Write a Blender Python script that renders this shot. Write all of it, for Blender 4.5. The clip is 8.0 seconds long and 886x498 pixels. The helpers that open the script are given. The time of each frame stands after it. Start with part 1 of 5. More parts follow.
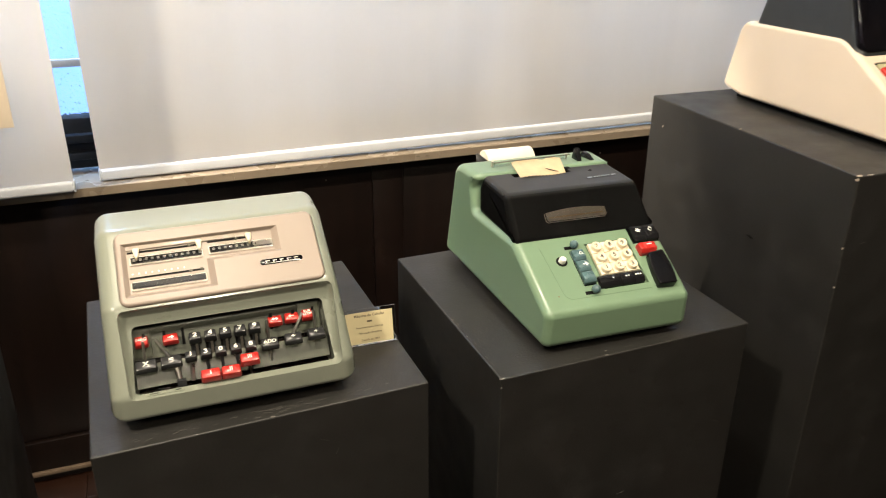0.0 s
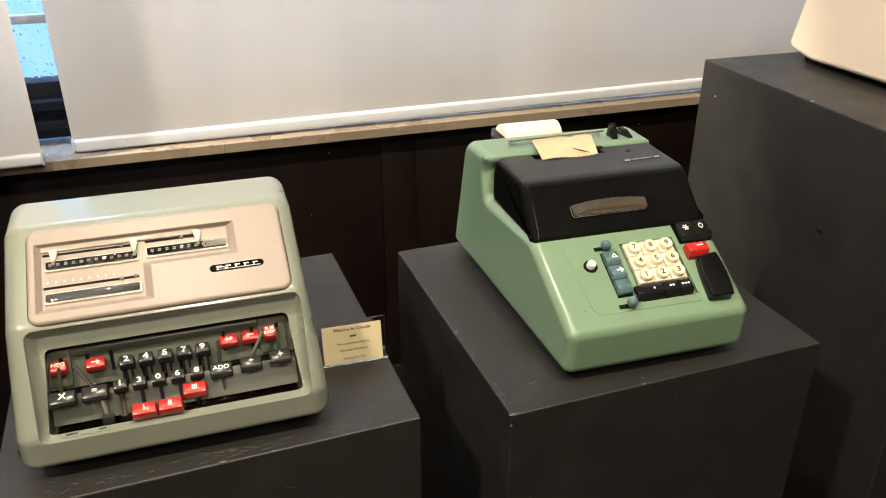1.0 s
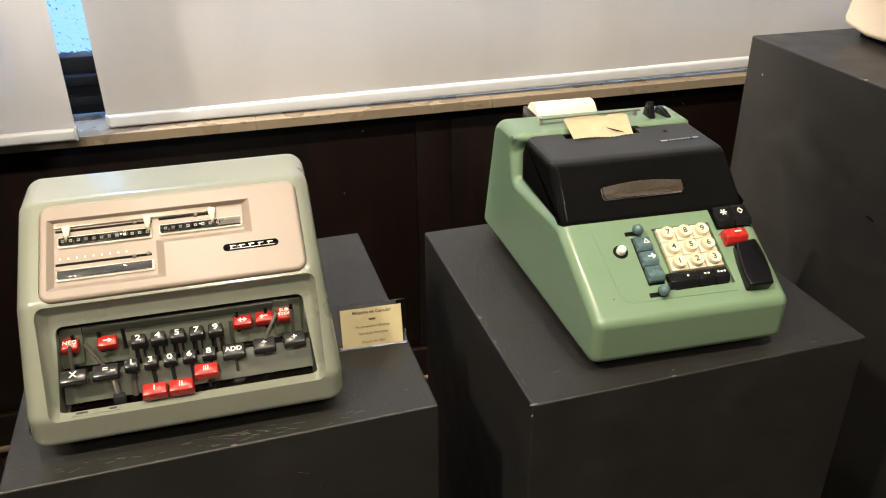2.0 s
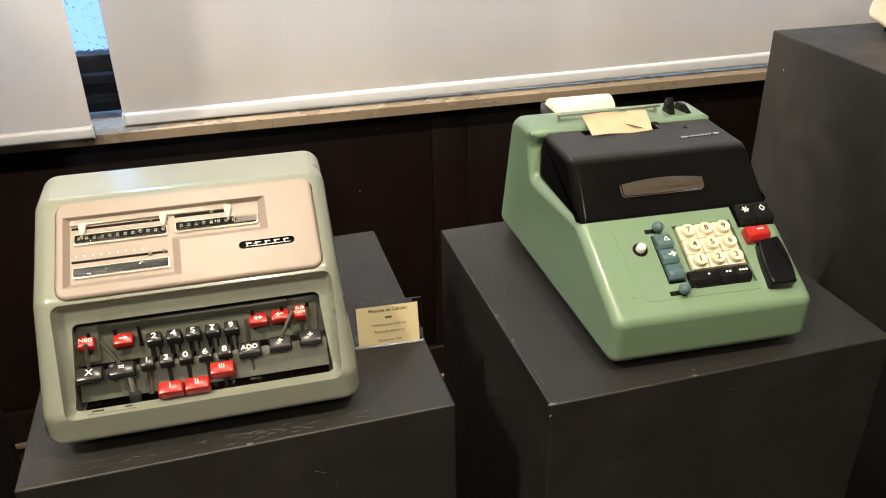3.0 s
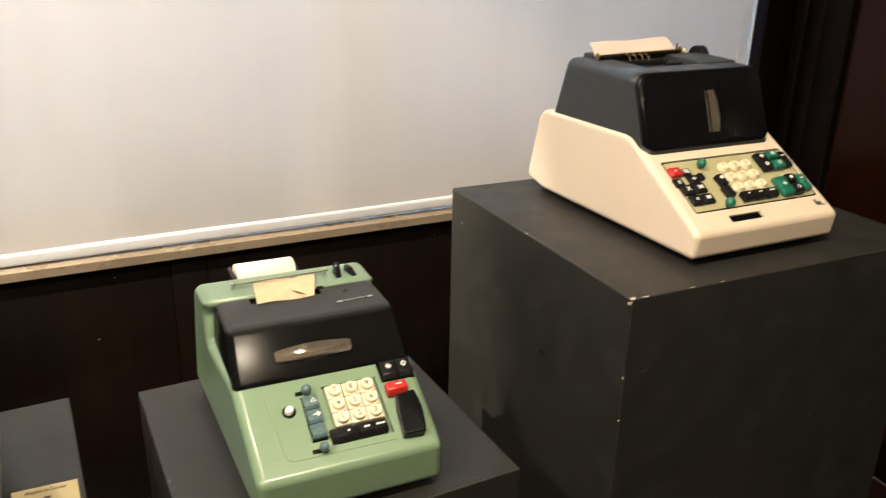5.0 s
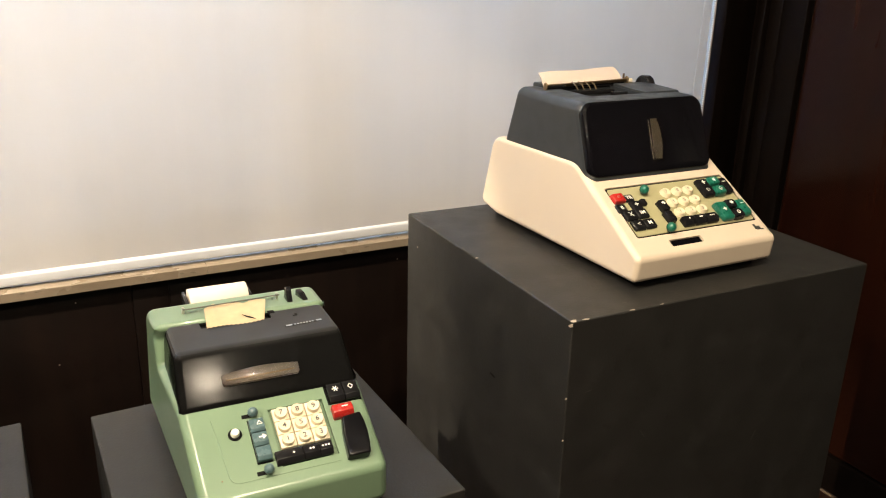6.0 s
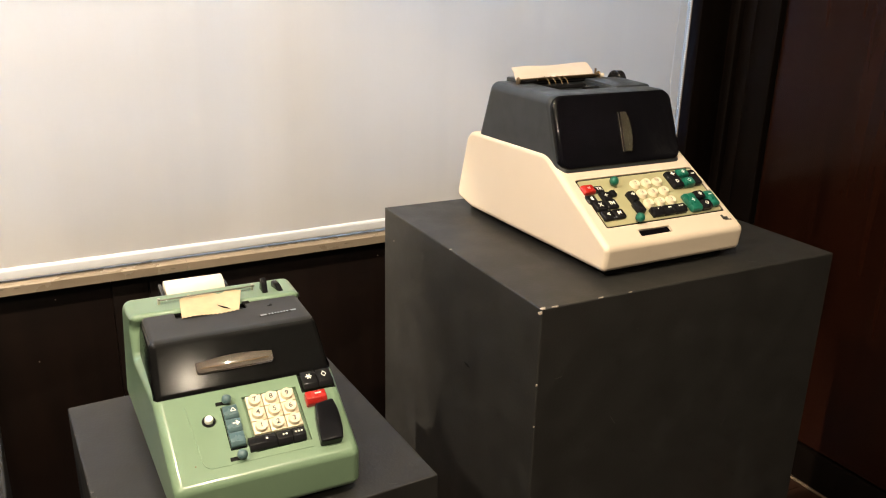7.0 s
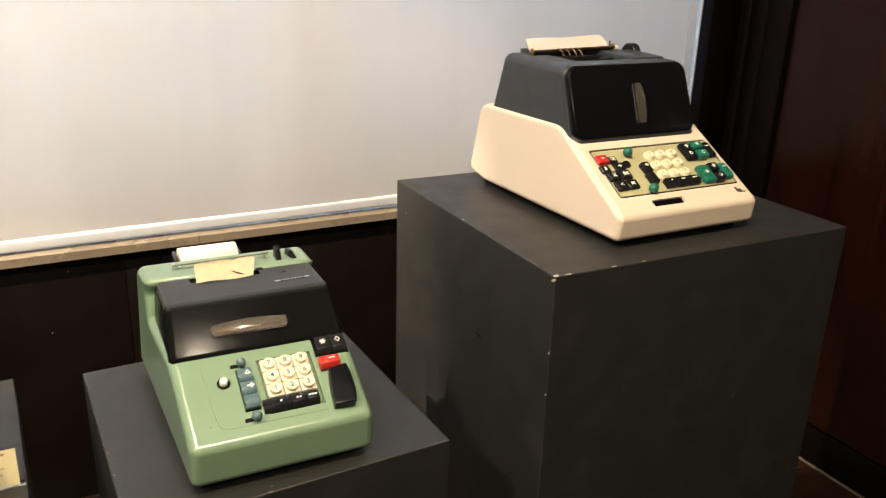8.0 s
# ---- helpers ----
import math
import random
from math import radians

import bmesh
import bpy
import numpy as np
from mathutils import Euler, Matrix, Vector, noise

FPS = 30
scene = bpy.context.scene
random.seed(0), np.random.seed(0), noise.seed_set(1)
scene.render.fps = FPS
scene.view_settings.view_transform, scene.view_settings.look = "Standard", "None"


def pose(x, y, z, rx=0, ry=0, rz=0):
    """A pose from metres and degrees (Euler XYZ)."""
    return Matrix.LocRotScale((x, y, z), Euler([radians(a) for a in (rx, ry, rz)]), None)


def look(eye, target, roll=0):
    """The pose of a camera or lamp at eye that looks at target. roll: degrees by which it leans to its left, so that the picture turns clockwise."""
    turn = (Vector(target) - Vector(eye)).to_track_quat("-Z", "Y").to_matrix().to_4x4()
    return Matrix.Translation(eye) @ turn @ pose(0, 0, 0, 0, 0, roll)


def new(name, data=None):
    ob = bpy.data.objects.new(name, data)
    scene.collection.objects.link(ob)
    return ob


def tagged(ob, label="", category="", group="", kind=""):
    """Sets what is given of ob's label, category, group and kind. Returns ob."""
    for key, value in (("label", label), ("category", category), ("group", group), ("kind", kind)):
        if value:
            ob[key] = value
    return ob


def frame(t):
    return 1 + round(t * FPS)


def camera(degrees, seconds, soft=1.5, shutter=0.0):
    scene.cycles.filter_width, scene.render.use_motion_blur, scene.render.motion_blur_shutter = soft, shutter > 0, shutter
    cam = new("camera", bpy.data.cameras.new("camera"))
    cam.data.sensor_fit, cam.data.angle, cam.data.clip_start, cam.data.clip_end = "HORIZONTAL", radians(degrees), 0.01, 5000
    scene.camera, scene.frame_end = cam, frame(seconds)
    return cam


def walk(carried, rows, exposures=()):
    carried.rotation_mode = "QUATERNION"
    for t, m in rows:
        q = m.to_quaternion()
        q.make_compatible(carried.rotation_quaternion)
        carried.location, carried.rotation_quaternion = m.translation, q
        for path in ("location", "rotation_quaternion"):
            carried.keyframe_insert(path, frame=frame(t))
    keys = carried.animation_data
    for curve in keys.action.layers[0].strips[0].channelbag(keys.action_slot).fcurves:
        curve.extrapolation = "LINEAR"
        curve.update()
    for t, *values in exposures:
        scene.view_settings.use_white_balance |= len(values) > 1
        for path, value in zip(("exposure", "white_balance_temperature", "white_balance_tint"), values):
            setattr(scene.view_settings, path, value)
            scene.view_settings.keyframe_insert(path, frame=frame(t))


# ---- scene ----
cam = camera(57.6, 8.0, 1.1, 0.5)
PATH = [
    (0, (-0.417, -0.872, 1.451), (0.227, 0.838, 0.637), 0.3),
    (0.5, (-0.358, -0.743, 1.413), (0.252, 0.959, 0.558), 0.2),
    (1, (-0.301, -0.672, 1.399), (0.255, 1.028, 0.503), -0.0),
    (1.5, (-0.271, -0.66, 1.387), (0.226, 1.041, 0.462), -0.1),
    (1.7, (-0.267, -0.654, 1.386), (0.205, 1.05, 0.451), -0.3),
    (2.8, (-0.266, -0.643, 1.381), (0.144, 1.073, 0.438), -1.2),
    (3, (-0.267, -0.64, 1.38), (0.14, 1.076, 0.438), -1.2),
    (3.5, (-0.26, -0.647, 1.388), (0.142, 1.074, 0.451), -1.5),
    (4, (-0.202, -0.698, 1.436), (0.29, 1.03, 0.557), -1.1),
    (4.5, (-0.128, -0.743, 1.478), (0.562, 0.961, 0.691), 0.1),
    (5, (-0.072, -0.775, 1.502), (0.751, 0.902, 0.786), 1.0),
    (5.2, (-0.063, -0.784, 1.507), (0.78, 0.891, 0.811), 1.3),
    (6.3, (-0.034, -0.832, 1.514), (0.849, 0.84, 0.862), 1.2),
    (6.5, (-0.031, -0.839, 1.509), (0.859, 0.832, 0.861), 1.2),
    (7, (-0.03, -0.854, 1.502), (0.871, 0.809, 0.851), 1.3),
    (7.5, (-0.027, -0.864, 1.492), (0.883, 0.789, 0.829), 1.3),
    (8, (-0.044, -0.86, 1.474), (0.838, 0.801, 0.794), 1.6),
]
walk(cam, [(t, look(eye, target, roll)) for t, eye, target, roll in PATH],
     [(0.0, 0.07, 6480, 10.5), (1.2, -0.01, 6510, 10.6), (3.2, -0.02, 6560, 10.8), (4.4, -0.03, 6780, 12), (5.2, 0.02, 6900, 12.3), (6.5, 0.05, 6900, 12.3), (8.0, 0.09, 6900, 12.3)])

# ---- world and lights ----
world = bpy.data.worlds.new("world")
scene.world = world
world.use_nodes = True
wn = world.node_tree
sky = wn.nodes.new("ShaderNodeTexSky")
sky.sky_type, sky.sun_disc = "NISHITA", False
sky.sun_elevation, sky.sun_rotation = radians(35), radians(200)
wn.links.new(sky.outputs[0], wn.nodes["Background"].inputs[0])
wn.nodes["Background"].inputs[1].default_value = 0.08

WARM = (1.0, 0.875, 0.68)
# all unseen: first two follow reflections, the rest are added for brightness and shading
DOWNLIGHTS = [  # x, y, watts
    (-0.42, 0.05, 54),
    (0.33, -0.65, 116),
    (-1.35, -0.65, 190),
    (-0.35, -1.9, 88),
    (-1.5, 0.853, 700),
]
for i, (lx, ly, watts) in enumerate(DOWNLIGHTS):
    beam = i == 4  # unseen spot by the window, added for the shadow band on the blinds
    la = bpy.data.lights.new("downlight_lamp", "SPOT" if beam else "POINT")
    la.shadow_soft_size, la.energy, la.color = (0.04, 0.026, 0.08, 0.04, 0.04)[i], watts, WARM
    if beam:
        la.spot_size, la.spot_blend, la.shadow_soft_size = radians(38.5), 0.45, 0.015
    lo = new("downlight_lamp", la)
    lo.matrix_world = look((lx, ly, 2.69), (-0.08, 1.1, 1.25)) if beam else pose(lx, ly, 2.69)

# lamp added high behind the blinds, standing in for daylight on the sill
la = bpy.data.lights.new("window_light", "AREA")
la.shape, la.size, la.size_y, la.energy, la.color = "RECTANGLE", 3.4, 0.13, 140, (0.34, 0.58, 1.0)
lo = new("window_light", la)
lo.matrix_world = pose(-0.25, 1.168, 2.25)

# ---- materials ----
M = {}


def nodes_of(m):
    return m.node_tree.nodes, m.node_tree.links


def mat(name, color, rough=0.5, metal=0.0, scale=30.0, vary=0.12, rvary=0.1, bump=0.0, bscale=400.0, coat=0.0, spec=0.5, stain=0.0):
    """A painted, plastic or metal surface with fine grain and larger, faint blotches."""
    m = bpy.data.materials.new(name)
    m.use_nodes = True
    n, l = nodes_of(m)
    b = n["Principled BSDF"]
    co = n.new("ShaderNodeTexCoord")
    big = n.new("ShaderNodeTexNoise")
    big.inputs["Scale"].default_value, big.inputs["Detail"].default_value = scale, 6
    l.new(co.outputs["Object"], big.inputs["Vector"])
    ramp = n.new("ShaderNodeMapRange")
    ramp.inputs["From Min"].default_value, ramp.inputs["From Max"].default_value = 0.3, 0.7
    ramp.inputs["To Min"].default_value, ramp.inputs["To Max"].default_value = 1 - vary, 1 + vary * 0.6
    l.new(big.outputs["Fac"], ramp.inputs["Value"])
    mix = n.new("ShaderNodeVectorMath")
    mix.operation = "SCALE"
    mix.inputs[0].default_value = color
    l.new(ramp.outputs[0], mix.inputs["Scale"])
    out = mix.outputs[0]
    if stain:
        st = n.new("ShaderNodeTexNoise")
        st.inputs["Scale"].default_value, st.inputs["Detail"].default_value, st.inputs["Roughness"].default_value = scale * 0.25, 10, 0.7
        l.new(co.outputs["Object"], st.inputs["Vector"])
        sr = n.new("ShaderNodeMapRange")
        sr.inputs["From Min"].default_value, sr.inputs["From Max"].default_value = 0.55, 0.72
        sr.inputs["To Min"].default_value, sr.inputs["To Max"].default_value = 0.0, stain
        l.new(st.outputs["Fac"], sr.inputs["Value"])
        mx = n.new("ShaderNodeMix")
        mx.data_type = "RGBA"
        l.new(sr.outputs[0], mx.inputs["Factor"])
        l.new(out, mx.inputs["A"])
        mx.inputs["B"].default_value = (*[c * 0.5 + 0.06 for c in color], 1)
        out = mx.outputs["Result"]
    l.new(out, b.inputs["Base Color"])
    rr = n.new("ShaderNodeMapRange")
    rr.inputs["From Min"].default_value, rr.inputs["From Max"].default_value = 0.3, 0.7
    rr.inputs["To Min"].default_value, rr.inputs["To Max"].default_value = max(0.02, rough - rvary), min(1, rough + rvary)
    fine = n.new("ShaderNodeTexNoise")
    fine.inputs["Scale"].default_value, fine.inputs["Detail"].default_value = bscale, 4
    l.new(co.outputs["Object"], fine.inputs["Vector"])
    l.new(big.outputs["Fac"], rr.inputs["Value"])
    l.new(rr.outputs[0], b.inputs["Roughness"])
    b.inputs["Metallic"].default_value = metal
    b.inputs["Specular IOR Level"].default_value = spec
    b.inputs["Coat Weight"].default_value = coat
    b.inputs["Coat Roughness"].default_value = 0.08
    if bump:
        bp = n.new("ShaderNodeBump")
        bp.inputs["Strength"].default_value, bp.inputs["Distance"].default_value = bump, 0.001
        l.new(fine.outputs["Fac"], bp.inputs["Height"])
        l.new(bp.outputs[0], b.inputs["Normal"])
    M[name] = m
    return m


def wood(name, dark, light, rough=0.35, scale=3.0, axis=(6.0, 6.0, 0.5), coat=0.3, spec=0.5):
    m = bpy.data.materials.new(name)
    m.use_nodes = True
    n, l = nodes_of(m)
    b = n["Principled BSDF"]
    co = n.new("ShaderNodeTexCoord")
    mp = n.new("ShaderNodeMapping")
    mp.inputs["Scale"].default_value = axis
    l.new(co.outputs["Object"], mp.inputs["Vector"])
    oi = n.new("ShaderNodeObjectInfo")
    ad = n.new("ShaderNodeVectorMath")
    l.new(mp.outputs[0], ad.inputs[0])
    l.new(oi.outputs["Random"], ad.inputs[1])
    g = n.new("ShaderNodeTexNoise")
    g.inputs["Scale"].default_value, g.inputs["Detail"].default_value, g.inputs["Distortion"].default_value = scale, 9, 1.2
    l.new(ad.outputs[0], g.inputs["Vector"])
    cr = n.new("ShaderNodeValToRGB")
    cr.color_ramp.elements[0].position, cr.color_ramp.elements[1].position = 0.3, 0.72
    cr.color_ramp.elements[0].color, cr.color_ramp.elements[1].color = (*dark, 1), (*light, 1)
    l.new(g.outputs["Fac"], cr.inputs["Fac"])
    l.new(cr.outputs[0], b.inputs["Base Color"])
    b.inputs["Roughness"].default_value, b.inputs["Coat Weight"].default_value, b.inputs["Coat Roughness"].default_value = rough, coat, 0.25
    b.inputs["Specular IOR Level"].default_value = spec
    bp = n.new("ShaderNodeBump")
    bp.inputs["Strength"].default_value, bp.inputs["Distance"].default_value = 0.15, 0.001
    l.new(g.outputs["Fac"], bp.inputs["Height"])
    l.new(bp.outputs[0], b.inputs["Normal"])
    M[name] = m
    return m


mat("green_enamel", (0.148, 0.228, 0.145), 0.32, vary=0.025, rvary=0.03, scale=9, bump=0.02, bscale=350, coat=0.4)
mat("dark_green", (0.10, 0.16, 0.09), 0.5)
mat("grey_green_enamel", (0.205, 0.222, 0.179), 0.3, vary=0.025, rvary=0.03, scale=9, coat=0.9)
mat("beige_enamel", (0.268, 0.219, 0.184), 0.38, vary=0.025, rvary=0.03, scale=9, bump=0.03, bscale=350)
mat("cream_enamel", (0.58, 0.49, 0.385), 0.42, vary=0.025, rvary=0.03, scale=9, bump=0.03, bscale=350)
mat("black_gloss", (0.003, 0.003, 0.004), 0.05, vary=0.1, rvary=0.01, spec=0.14)
mat("scuff", (0.06, 0.056, 0.05), 0.9)
mat("tan_paper", (0.50, 0.385, 0.235), 0.85, vary=0.1, scale=60)
mat("scale_plastic", (0.325, 0.28, 0.235), 0.22, vary=0.05)
mat("dark_mirror", (0.075, 0.080, 0.095), 0.14, vary=0.15, spec=0.8)
mat("rim_metal", (0.56, 0.53, 0.47), 0.36, metal=0.8, vary=0.08)
# key bed: the housing's enamel with the well's shade darkened into it
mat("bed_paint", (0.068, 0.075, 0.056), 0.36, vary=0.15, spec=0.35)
# brown base of the well's back stands for a reflection in it
mat("well_back", (0.022, 0.012, 0.009), 0.22, vary=0.3, scale=40)
mat("charcoal_satin", (0.0130, 0.0160, 0.0180), 0.45, bump=0.12, bscale=700)
mat("black_plastic", (0.009, 0.009, 0.010), 0.16, rvary=0.05, spec=0.2)
mat("dark_key", (0.020, 0.021, 0.023), 0.24, rvary=0.05, spec=0.35)
mat("motor_black", (0.005, 0.005, 0.006), 0.2, rvary=0.05, spec=0.2)
mat("legend_grey", (0.30, 0.27, 0.22), 0.6)
mat("aged_brown", (0.15, 0.125, 0.105), 0.6)
mat("aged_grey", (0.16, 0.15, 0.13), 0.5)
# near-black; in slots, wells and undersides the colour stands for their shade
mat("dark_cavity", (0.004, 0.004, 0.004), 0.7, spec=0.1)
mat("ivory_key", (0.66, 0.58, 0.42), 0.36, vary=0.04)
mat("white_button", (0.80, 0.78, 0.70), 0.3)
mat("red_key", (0.36, 0.018, 0.014), 0.28, vary=0.06)
mat("teal_key", (0.070, 0.122, 0.132), 0.3)
mat("emerald_key", (0.006, 0.105, 0.07), 0.3)
mat("olive_panel", (0.34, 0.32, 0.18), 0.5, vary=0.06)
mat("steel", (0.42, 0.41, 0.38), 0.35, metal=1.0)
mat("steel_dull", (0.16, 0.15, 0.125), 0.42, metal=0.6)
mat("bronze", (0.20, 0.14, 0.08), 0.4, metal=0.8)
mat("legend_white", (0.85, 0.83, 0.76), 0.5, vary=0.03)
mat("ink_brown", (0.09, 0.068, 0.045), 0.7, vary=0.1)
mat("legend_dark", (0.03, 0.03, 0.03), 0.5, vary=0.03)
mat("paper_cream", (0.66, 0.56, 0.435), 0.85, vary=0.06, scale=25)
mat("paper_pink", (0.50, 0.415, 0.35), 0.85, vary=0.04, scale=25)
mat("paper_white", (0.60, 0.535, 0.455), 0.85, vary=0.04, scale=25)
mat("card_yellow", (0.58, 0.50, 0.30), 0.8, vary=0.05, scale=25)
mat("black_paint", (0.0158, 0.0153, 0.0142), 0.47, vary=0.10, rvary=0.07, scale=18, bump=0.28, bscale=230, stain=0.14, spec=0.36)
mat("chip_plaster", (0.40, 0.34, 0.28), 0.9)
mat("worn_edge", (0.12, 0.112, 0.10), 0.9)
mat("white_plastic", (0.66, 0.66, 0.66), 0.4, vary=0.02)
mat("hem_plastic", (0.46, 0.485, 0.53), 0.4, vary=0.03)
mat("stone_sill", (0.205, 0.165, 0.122), 0.3, vary=0.15, scale=9, bump=0.2, bscale=120, stain=0.15)
mat("window_frame", (0.0045, 0.006, 0.009), 0.5, spec=0.2)
mat("frame_grey", (0.30, 0.32, 0.34), 0.5)
mat("plaster", (0.72, 0.68, 0.60), 0.9, vary=0.04, scale=2, bump=0.1, bscale=80)
mat("ceiling_paint", (0.16, 0.15, 0.135), 0.9, vary=0.04, scale=2, bump=0.1, bscale=80)
mat("seam_light", (0.13, 0.09, 0.06), 0.6, vary=0.2, scale=30)
wood("dark_panelling", (0.0044, 0.0024, 0.0018), (0.0085, 0.0043, 0.0030), rough=0.42, coat=0.1, spec=0.25)
wood("red_panelling", (0.0075, 0.0021, 0.0010), (0.015, 0.0040, 0.0017), rough=0.25, coat=0.0, spec=0.16)
wood("dark_pilaster", (0.002, 0.0012, 0.0008), (0.004, 0.0022, 0.0014), rough=0.45, coat=0.0, spec=0.08)
wood("floor_wood", (0.011, 0.004, 0.002), (0.024, 0.0085, 0.004), rough=0.4, coat=0.1, axis=(1.0, 8.0, 8.0))


def clear(name, color=(1, 1, 1), rough=0.05, ior=1.49):
    m = bpy.data.materials.new(name)
    m.use_nodes = True
    b = m.node_tree.nodes["Principled BSDF"]
    b.inputs["Base Color"].default_value = (*color, 1)
    b.inputs["Transmission Weight"].default_value, b.inputs["Roughness"].default_value, b.inputs["IOR"].default_value = 1.0, rough, ior
    M[name] = m
    return m


clear("acrylic", (0.95, 0.95, 0.92), 0.04)
clear("aged_lens", (0.93, 0.90, 0.86), 0.06)
clear("window_lens", (0.9, 0.9, 0.9), 0.03)
clear("clear_pocket", (0.97, 0.97, 0.95), 0.03, 1.18)
# beige of the reveal offsets the blue lamp behind the blinds
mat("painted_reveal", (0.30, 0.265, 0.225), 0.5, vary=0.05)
mat("sill_dent", (0.15, 0.125, 0.095), 0.9)


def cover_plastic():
    """Black moulded plastic: polished on the slope and sides, rougher over the top edge, whose grey stands for
    reflected light.
    """
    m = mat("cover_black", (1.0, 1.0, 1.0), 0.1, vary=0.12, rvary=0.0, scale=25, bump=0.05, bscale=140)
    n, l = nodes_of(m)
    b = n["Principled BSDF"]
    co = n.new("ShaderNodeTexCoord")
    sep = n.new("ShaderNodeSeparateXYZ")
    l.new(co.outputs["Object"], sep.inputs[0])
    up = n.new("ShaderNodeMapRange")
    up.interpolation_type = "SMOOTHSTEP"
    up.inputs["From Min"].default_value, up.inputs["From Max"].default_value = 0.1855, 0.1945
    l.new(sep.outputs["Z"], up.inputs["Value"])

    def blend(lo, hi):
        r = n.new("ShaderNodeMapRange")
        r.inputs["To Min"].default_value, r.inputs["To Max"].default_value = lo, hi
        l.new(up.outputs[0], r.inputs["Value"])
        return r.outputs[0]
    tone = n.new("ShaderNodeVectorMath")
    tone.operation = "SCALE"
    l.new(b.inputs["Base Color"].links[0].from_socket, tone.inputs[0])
    # lighter base towards the top: the blinds' sheen put into the colour
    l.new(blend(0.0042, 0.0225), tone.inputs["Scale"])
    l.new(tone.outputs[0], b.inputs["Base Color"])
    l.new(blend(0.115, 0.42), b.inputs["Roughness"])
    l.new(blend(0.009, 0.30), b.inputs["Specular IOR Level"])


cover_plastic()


def frosted():
    m = clear("frosted_glass", (0.9, 0.95, 1.0), 0.06, 1.45)
    n, l = nodes_of(m)
    co = n.new("ShaderNodeTexCoord")
    v = n.new("ShaderNodeTexVoronoi")
    v.feature = "SMOOTH_F1"
    v.inputs["Scale"].default_value, v.inputs["Smoothness"].default_value = 165, 0.35
    l.new(co.outputs["Object"], v.inputs["Vector"])
    bp = n.new("ShaderNodeBump")
    bp.inputs["Strength"].default_value, bp.inputs["Distance"].default_value = 1.0, 0.0033
    l.new(v.outputs["Distance"], bp.inputs["Height"])
    l.new(bp.outputs[0], n["Principled BSDF"].inputs["Normal"])


frosted()


def fabric():
    """Woven roller-blind cloth that lets a little daylight through."""
    m = mat("blind_cloth", (0.68, 0.64, 0.592), 0.9, vary=0.03, scale=3, bump=0.04, bscale=700, spec=0.1)
    n, l = nodes_of(m)
    b = n["Principled BSDF"]
    co = n.new("ShaderNodeTexCoord")
    mp = n.new("ShaderNodeMapping")
    mp.inputs["Scale"].default_value = (1.0, 1.0, 0.04)
    l.new(co.outputs["Object"], mp.inputs["Vector"])
    streak = n.new("ShaderNodeTexNoise")
    streak.inputs["Scale"].default_value, streak.inputs["Detail"].default_value = 9.0, 5
    l.new(mp.outputs[0], streak.inputs["Vector"])
    sm = n.new("ShaderNodeMapRange")
    sm.inputs["From Min"].default_value, sm.inputs["From Max"].default_value = 0.3, 0.7
    sm.inputs["To Min"].default_value, sm.inputs["To Max"].default_value = 0.968, 1.02
    l.new(streak.outputs["Fac"], sm.inputs["Value"])
    sc = n.new("ShaderNodeVectorMath")
    sc.operation = "SCALE"
    l.new(b.inputs["Base Color"].links[0].from_socket, sc.inputs[0])
    l.new(sm.outputs[0], sc.inputs["Scale"])
    l.new(sc.outputs[0], b.inputs["Base Color"])
    tr = n.new("ShaderNodeBsdfTranslucent")
    tr.inputs[0].default_value = (0.90, 0.74, 0.55, 1)
    mx = n.new("ShaderNodeMixShader")
    mx.inputs[0].default_value = 0.001
    l.new(b.outputs[0], mx.inputs[1])
    l.new(tr.outputs[0], mx.inputs[2])
    l.new(mx.outputs[0], n["Material Output"].inputs[0])


fabric()


def glow(name, color, strength):
    m = bpy.data.materials.new(name)
    m.use_nodes = True
    b = m.node_tree.nodes["Principled BSDF"]
    b.inputs["Emission Color"].default_value = (*color, 1)
    b.inputs["Emission Strength"].default_value = strength
    M[name] = m


